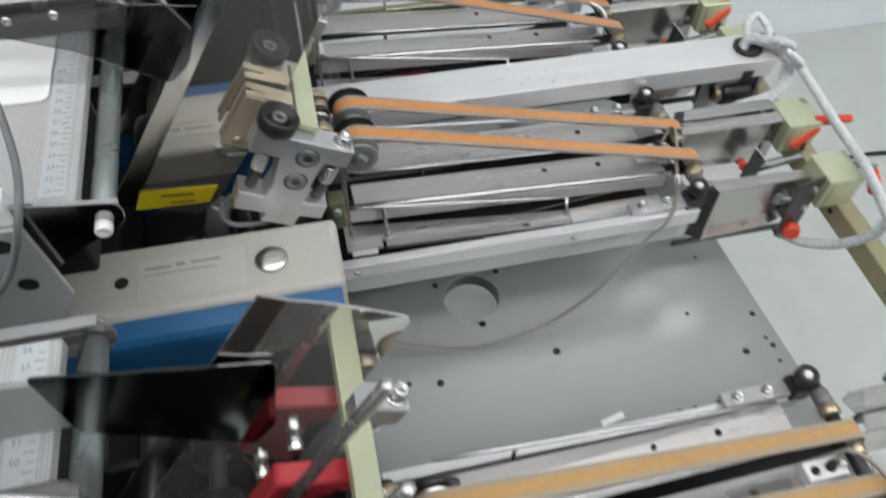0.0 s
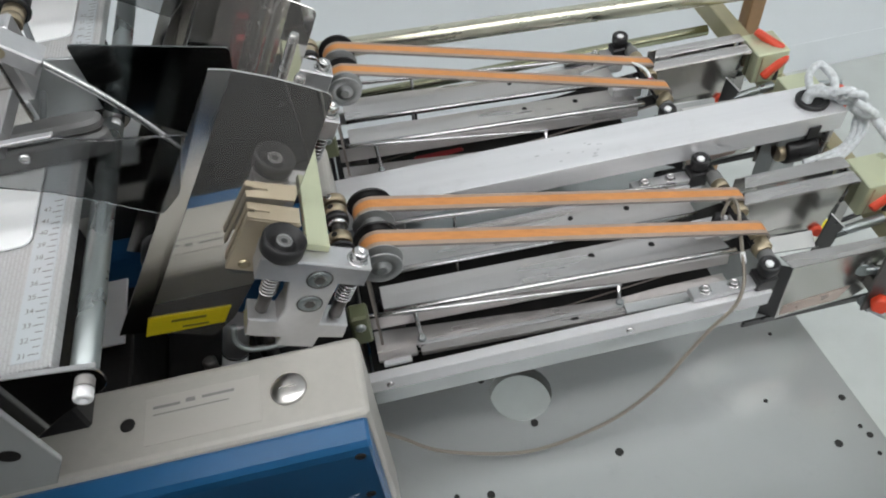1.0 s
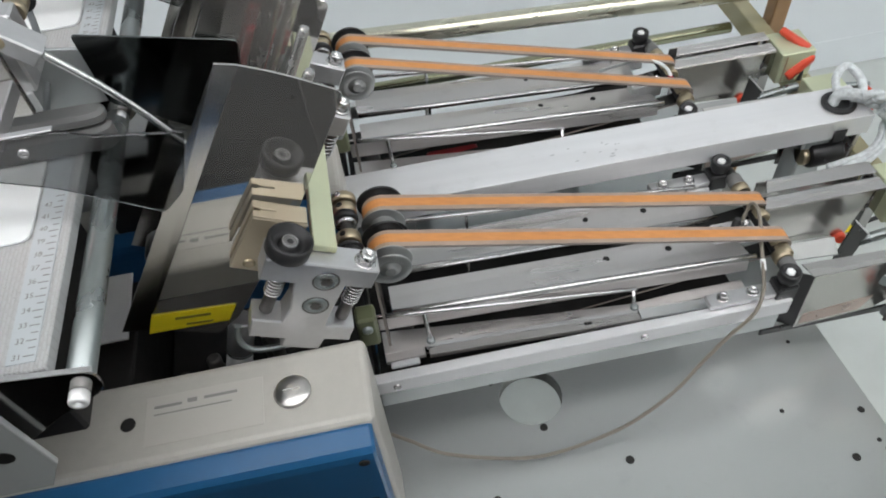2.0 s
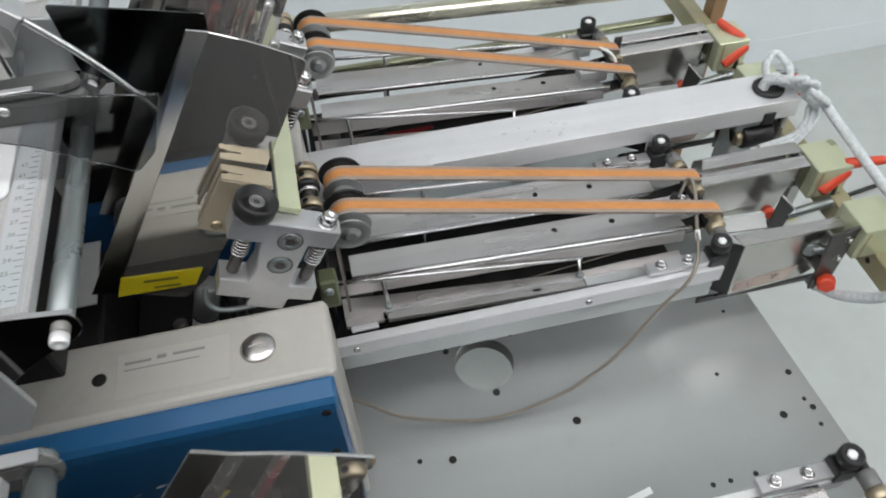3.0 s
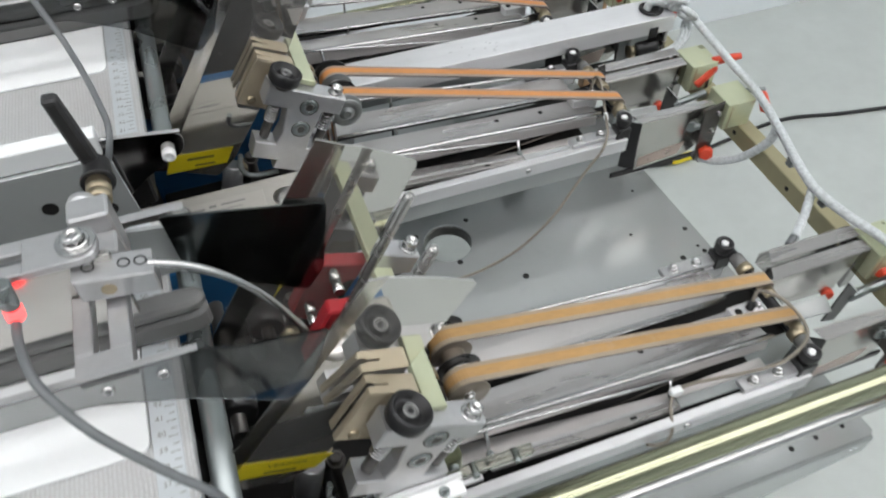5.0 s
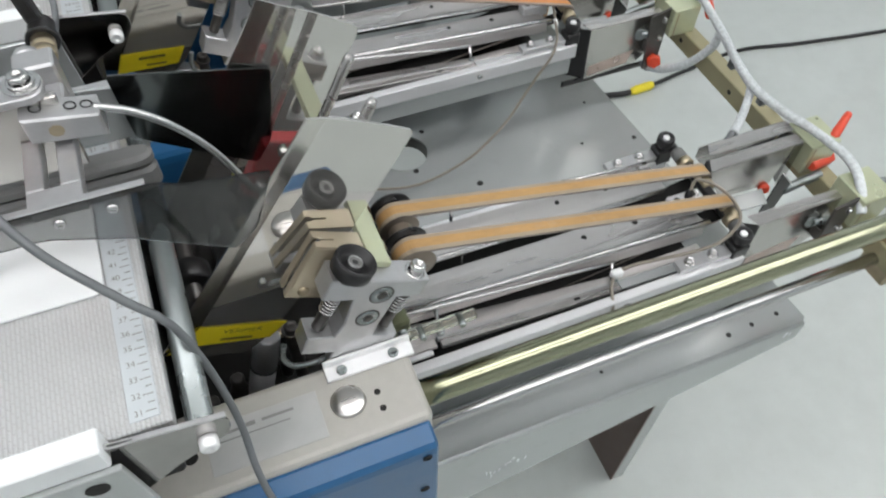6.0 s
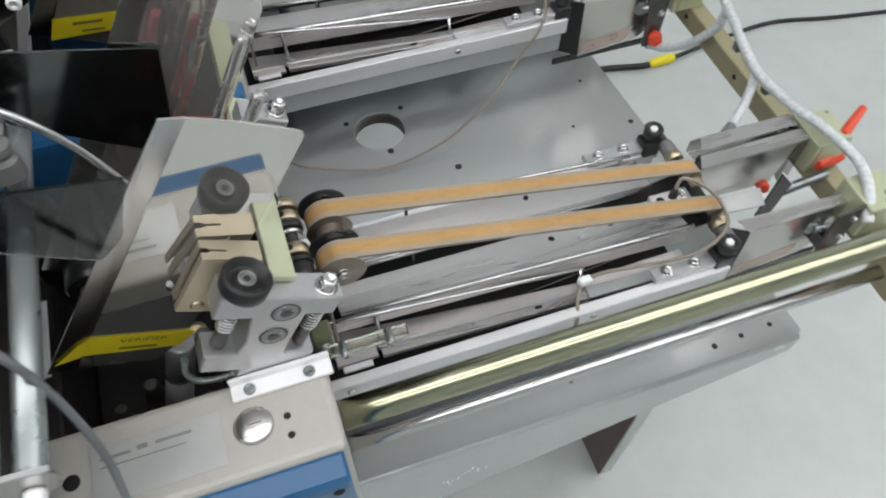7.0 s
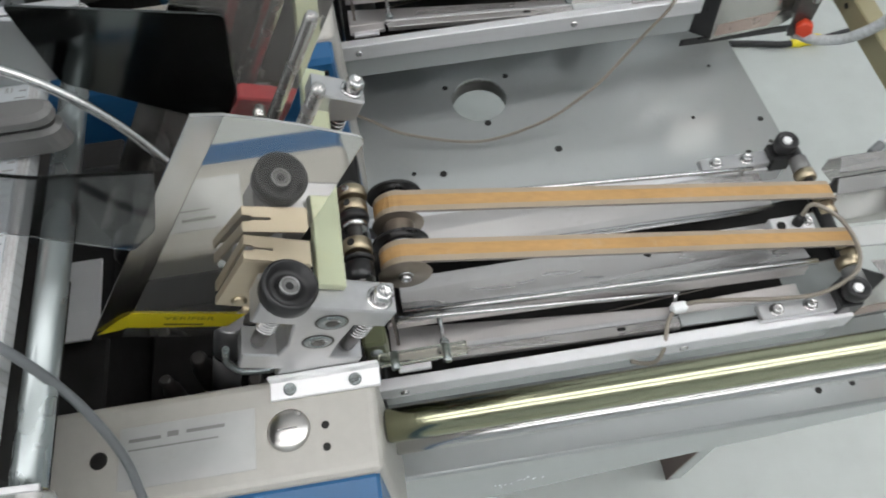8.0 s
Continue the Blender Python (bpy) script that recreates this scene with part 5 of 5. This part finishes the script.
def beam_mount(y, far, tip):
    m = thing("beam_mount", (0.60, y, 0.84), "pale green chromate mounting block with an orange lever", "mount", "beam mounts")
    part("block", block(0.580, 0.6215, y - 0.022, y + 0.022, 0.8305, 0.872, 0.001), GREEN, m)
    part("seam", block(0.586, 0.588, y - 0.0222, y - 0.0215, 0.832, 0.868, 0), BRASS, m)
    if far:
        hub = turned((0.592, y - 0.0235, 0.8400), (0.97, 0.20, -0.10) if y < 0.2 else (0.60, 0.16, 0.45), [(0, 0), (0.0056, 0), (0.0068, 0.003), (0.0086, 0.026), (0.0088, 0.034), (0.0070, 0.037), (0, 0.037)], 6)
        hub = part("hub", hub, ORANGE, m, "orange lever hub")
        part("hub_screw", bar((0.6120, y - 0.0205, 0.8300), (0.6120, y - 0.0185, 0.8440), 0.0040), BLACKST, hub)
        tip = (0.616 + tip[0], y - 0.014 + tip[1], 0.868 + tip[2])
        part("lever", turned((0.616, y - 0.014, 0.868), Vector(tip) - Vector((0.616, y - 0.014, 0.868)), [(0, 0), (0.0056, 0), (0.0062, 0.003), (0.0048, 0.036), (0.0042, 0.039), (0, 0.0395)], 6), ORANGE, m, "orange clamping lever")
    else:
        part("lever", turned((0.640, y - 0.010, 0.868), (-0.45, -1.0, -0.20), [(0, 0), (0.0050, 0), (0.0062, 0.003), (0.0072, 0.026), (0.0060, 0.029), (0, 0.030)], 8), ORANGE, m, "orange clamping lever")
        part("pin", bar((0.612, y + 0.006, 0.866), (0.644, y - 0.008, 0.872), 0.0036), ZINCGREY, m)
    return m


NEAR = Vector((0.008, 0.010, 0))   # the nearest station's end parts sit a little further along
box, shield = end_box(), end_shield()
repeat(box), repeat(shield)
box.location += NEAR
shield.location += NEAR
for off in STATIONS:
    for y, far in ((0.1515, True), (0.0645, False)):
        m = beam_mount(off + y, far, {0.0: (0.042, 0.024, 0.016), 0.369: (0.046, -0.016, 0.012), 0.60: (-0.030, 0.040, 0.016)}[off])
        if off == 0:
            m.location += NEAR

beam = thing("cross_beam", (0.62, 0.4, 0.80), "olive chromate square beam across the conveyor ends", "beam")
part("tube", block(0.6085, 0.6300, -0.03, 1.00, 0.8020, 0.8300, 0.0012), OLIVE, beam)
for y in (0.300, 0.415):
    part("bolt_hole", turned((0.6085, y, 0.816), (-1, 0, 0), [(0.0034, 0), (0.0034, 0.0004), (0, 0.0005)], 12, close=False), GAP, beam)


# ---------------------------------------------------------------- round tubes and the square bar
def tie_tube(y):
    t = thing("tie_tube", (0.35, y, 0.88), "yellow zinc-plated tie tube with a thinner rod below", "tube", "tie tubes")
    part("tube", bar((0.058, y, 0.905), (0.70, y, 0.905), 0.0118, 32), ZINC, t)
    part("rod", bar((0.058, y + 0.012, 0.806), (0.612, y + 0.012, 0.806), 0.0075, 24), ROD, t, "thinner bright steel rod")
    part("end_bracket", block(0.612, 0.640, y - 0.012, y + 0.028, 0.78, 0.905, 0.002), BRASS, t)
    return t


tie_tube(0.006)
sq = thing("square_bar", (0.32, 0.61, 0.70), "brushed aluminium rectangular bar with a black grommet", "bar")
part("tube", block(0.055, 0.600, 0.586, 0.636, 0.872, 0.897, 0.0005), ALU, sq)
g = turned((0.572, 0.610, 0.8970), (0, 0, 1), [(0.013, 0), (0.017, 0), (0.0175, 0.003), (0.015, 0.005), (0.012, 0.004), (0.011, 0.0005), (0, 0.0005)], 28, close=False)
part("grommet", g, BLACK, sq, "black rubber grommet")
for k in range(14):
    x, y, h = rng.uniform(0.262, 0.335), rng.uniform(0.593, 0.618), rng.uniform(0.002, 0.006)
    part("scuff", slab([(x, y), (x + h, y + 0.0006), (x + h * 0.8, y + 0.0016), (x + h * 0.2, y + 0.0012)], 0.0002, XY(0.8971), 0), ALU_CAST, sq, "dull scuff mark")
part("end_plate", block(0.592, 0.597, 0.590, 0.632, 0.815, 0.8715, 0.0008), STAIN, sq)
part("coupling", bar((0.548, 0.598, 0.842), (0.584, 0.598, 0.842), 0.0150, 20), BLACKST, sq, "black coupling below the bar")
part("coupling_ring", bar((0.540, 0.598, 0.842), (0.548, 0.598, 0.842), 0.0105, 18), BRASS, sq)
part("switch", block(0.560, 0.574, 0.5840, 0.5859, 0.868, 0.884, 0.0006), BLACK, sq)
for x in (0.09, 0.54):
    part("stand", block(x, x + 0.03, 0.596, 0.626, 0.6985, 0.8715, 0.002), PLATE, sq)


far = thing("tie_tube", (0.35, 0.85, 0.88), "zinc-plated tie tube behind the last conveyor", "tube", "tie tubes")
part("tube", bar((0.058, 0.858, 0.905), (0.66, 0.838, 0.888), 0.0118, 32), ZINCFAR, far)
part("rod", bar((0.058, 0.886, 0.806), (0.60, 0.884, 0.806), 0.0075, 24), ZINC, far, "thinner yellow rod")
post = thing("end_post", (0.67, 0.86, 0.0), "brown chromate post standing behind the conveyors", "post")
part("post", block(0.650, 0.672, 0.870, 0.892, 0.003, 0.96, 0.0015), BROWN, post)


# ---------------------------------------------------------------- hoses, cables and wires
def conduit():
    h = thing("cable_hose", (0.60, 0.4, 0.84), "white braided cable hose draped along the beam", "hose")
    main = [(0.588, 0.602, 0.912), (0.604, 0.598, 0.908), (0.622, 0.586, 0.894), (0.630, 0.545, 0.882), (0.628, 0.480, 0.878), (0.624, 0.420, 0.878), (0.607, 0.350, 0.878),
            (0.589, 0.290, 0.879), (0.579, 0.242, 0.880), (0.586, 0.197, 0.880), (0.596, 0.160, 0.882), (0.604, 0.120, 0.882), (0.604, 0.095, 0.880), (0.597, 0.070, 0.872), (0.588, 0.050, 0.858)]
    part("hose", hose(main, 0.0052, 12, 14, ripple=0.04), HOSE, h)
    part("lead", hose([(0.566, 0.612, 0.893), (0.572, 0.614, 0.906), (0.584, 0.604, 0.911), (0.600, 0.598, 0.908)], 0.0060, 10, 10, ripple=0.04), HOSE, h)
    part("branch", hose([(0.608, 0.352, 0.876), (0.606, 0.354, 0.850), (0.592, 0.372, 0.813), (0.577, 0.398, 0.788), (0.570, 0.424, 0.774)], 0.0055, 10, 10, ripple=0.06), HOSE, h)
    part("branch_end", bar((0.5705, 0.420, 0.7750), (0.570, 0.434, 0.772), 0.0062), CABLE, h)
    part("branch", hose([(0.582, 0.250, 0.876), (0.574, 0.240, 0.868), (0.556, 0.223, 0.860), (0.530, 0.203, 0.858)], 0.0050, 10, 10, ripple=0.06), HOSE, h)
    part("branch_end", bar((0.536, 0.208, 0.858), (0.518, 0.197, 0.856), 0.0044), CABLE, h)
    for x, y in ((0.597, 0.303), (0.590, 0.234)):
        part("strap", block(x - 0.005, x + 0.006, y - 0.006, y + 0.005, 0.858, 0.872, 0.002), CABLE, h, "grey strap clip")
    for k in range(3):
        a = 0.0035 * k
        part("strand", hose([(0.616 + a, 0.590 - a, 0.892), (0.630 - a, 0.588 + a, 0.874), (0.628 - 2 * a, 0.582, 0.862), (0.606 - a, 0.570 + a, 0.850), (0.582 - 3 * a, 0.562 + 2 * a, 0.842)], 0.0030, 8, 10), HOSE, h)
    knot = ([(0.572, 0.616, 0.905), (0.574, 0.630, 0.916), (0.590, 0.640, 0.920), (0.598, 0.622, 0.914), (0.592, 0.606, 0.906), (0.580, 0.604, 0.908)],
            [(0.584, 0.596, 0.916), (0.594, 0.592, 0.921), (0.603, 0.594, 0.914), (0.600, 0.602, 0.902), (0.590, 0.606, 0.904), (0.584, 0.596, 0.916)],
            [(0.594, 0.590, 0.917), (0.604, 0.584, 0.919), (0.612, 0.586, 0.910), (0.608, 0.596, 0.899), (0.597, 0.600, 0.902), (0.594, 0.590, 0.917)],
            [(0.600, 0.582, 0.912), (0.612, 0.572, 0.906), (0.622, 0.572, 0.896), (0.618, 0.586, 0.888), (0.606, 0.592, 0.896)])
    for line in knot:
        part("knot", hose(line, 0.0042, 8, 8, ripple=0.05), HOSE, h, "loose loops of braided sleeve")
    return h


conduit()
fc = thing("floor_cable", (1.5, 1.1, 0.0), "black cable with a yellow plug lying on the floor", "cable")
part("cable", hose([(3.2, 0.92, 0.006), (2.6, 0.98, 0.006), (2.08, 1.036, 0.006), (1.75, 1.085, 0.006), (1.55, 1.125, 0.006), (1.36, 1.105, 0.008), (1.19, 1.076, 0.012)], 0.006, 8, 10), BLACK, fc)
part("plug", turned((1.20, 1.077, 0.014), (-1, -0.06, 0), [(0.010, 0), (0.013, 0.01), (0.013, 0.06), (0.010, 0.075), (0.008, 0.08)], 16), YELLOW, fc, "yellow plug boot")
part("tail", hose([(1.125, 1.072, 0.014), (1.09, 1.074, 0.014), (1.0, 1.10, 0.008), (0.8, 1.13, 0.006), (0.4, 1.12, 0.006)], 0.0085, 8, 8), BLACK, fc)

wb = thing("sensor_wire", (0.3, 0.42, 0.70), "thin beige sensor wire sagging over the table plate", "wire", "sensor wires")
part("wire", hose([(0.428, 0.508, 0.866), (0.436, 0.514, 0.882), (0.436, 0.500, 0.886), (0.428, 0.470, 0.872), (0.420, 0.446, 0.866), (0.412, 0.427, 0.8605), (0.400, 0.4145, 0.848), (0.380, 0.411, 0.822), (0.357, 0.404, 0.795), (0.334, 0.394, 0.775), (0.305, 0.386, 0.755),
                   (0.273, 0.383, 0.733), (0.220, 0.382, 0.714), (0.174, 0.385, 0.712), (0.107, 0.398, 0.726), (0.072, 0.416, 0.735), (0.048, 0.428, 0.742)], 0.0018, 8, 8), WIRE, wb)
part("sleeve", bar((0.4245, 0.458, 0.868), (0.4215, 0.448, 0.8655), 0.0026, 10), PAPER, wb)
wc = thing("sensor_wire", (0.36, 0.08, 0.86), "thin white sensor wire tied to the conveyor rail", "wire", "sensor wires")
part("wire", hose([(0.419, 0.134, 0.876), (0.427, 0.138, 0.886), (0.444, 0.122, 0.884), (0.447, 0.095, 0.884), (0.436, 0.074, 0.884), (0.411, 0.066, 0.872), (0.380, 0.068, 0.868), (0.345, 0.074, 0.865), (0.318, 0.079, 0.861), (0.301, 0.079, 0.856), (0.291, 0.070, 0.853), (0.286, 0.060, 0.852), (0.282, 0.049, 0.845), (0.276, 0.044, 0.835), (0.266, 0.046, 0.830), (0.258, 0.0485, 0.832)], 0.0018, 8, 8), WIRE, wc)
part("cable_tie", block(0.295, 0.308, 0.0750, 0.0830, 0.8515, 0.8600, 0.0015), PAPER, wc)


pad = thing("red_pad", (0.18, 0.72, 0.812), "dark red rounded pad lying in the last conveyor pan", "pad")
part("pad", slab(rounded([(0.150, 0.7125), (0.211, 0.7125), (0.211, 0.7265), (0.150, 0.7265)], 0.005), 0.014, XY(0.8125), 0.002), RED, pad)

sticker = thing("paper_sticker", (0.321, 0.272, 0.698), "small white paper sticker on the table plate", "sticker")
part("sheet", slab([(0.307, 0.2660), (0.334, 0.2720), (0.333, 0.2790), (0.306, 0.2730)], 0.0003, XY(0.6984), 0), PAPER, sticker)

wa = thing("sensor_wire", (0.42, 0.74, 0.86), "thin white sensor wire with a red sleeve", "wire", "sensor wires")
part("wire", hose([(0.372, 0.772, 0.862), (0.396, 0.765, 0.872), (0.420, 0.755, 0.880), (0.436, 0.742, 0.880), (0.443, 0.732, 0.872), (0.443, 0.726, 0.858), (0.440, 0.722, 0.84)], 0.0018, 8, 8), PAPER, wa)
part("sleeve", bar((0.4432, 0.7305, 0.871), (0.4430, 0.7262, 0.860), 0.0030, 10), RED, wa, "red wire sleeve")
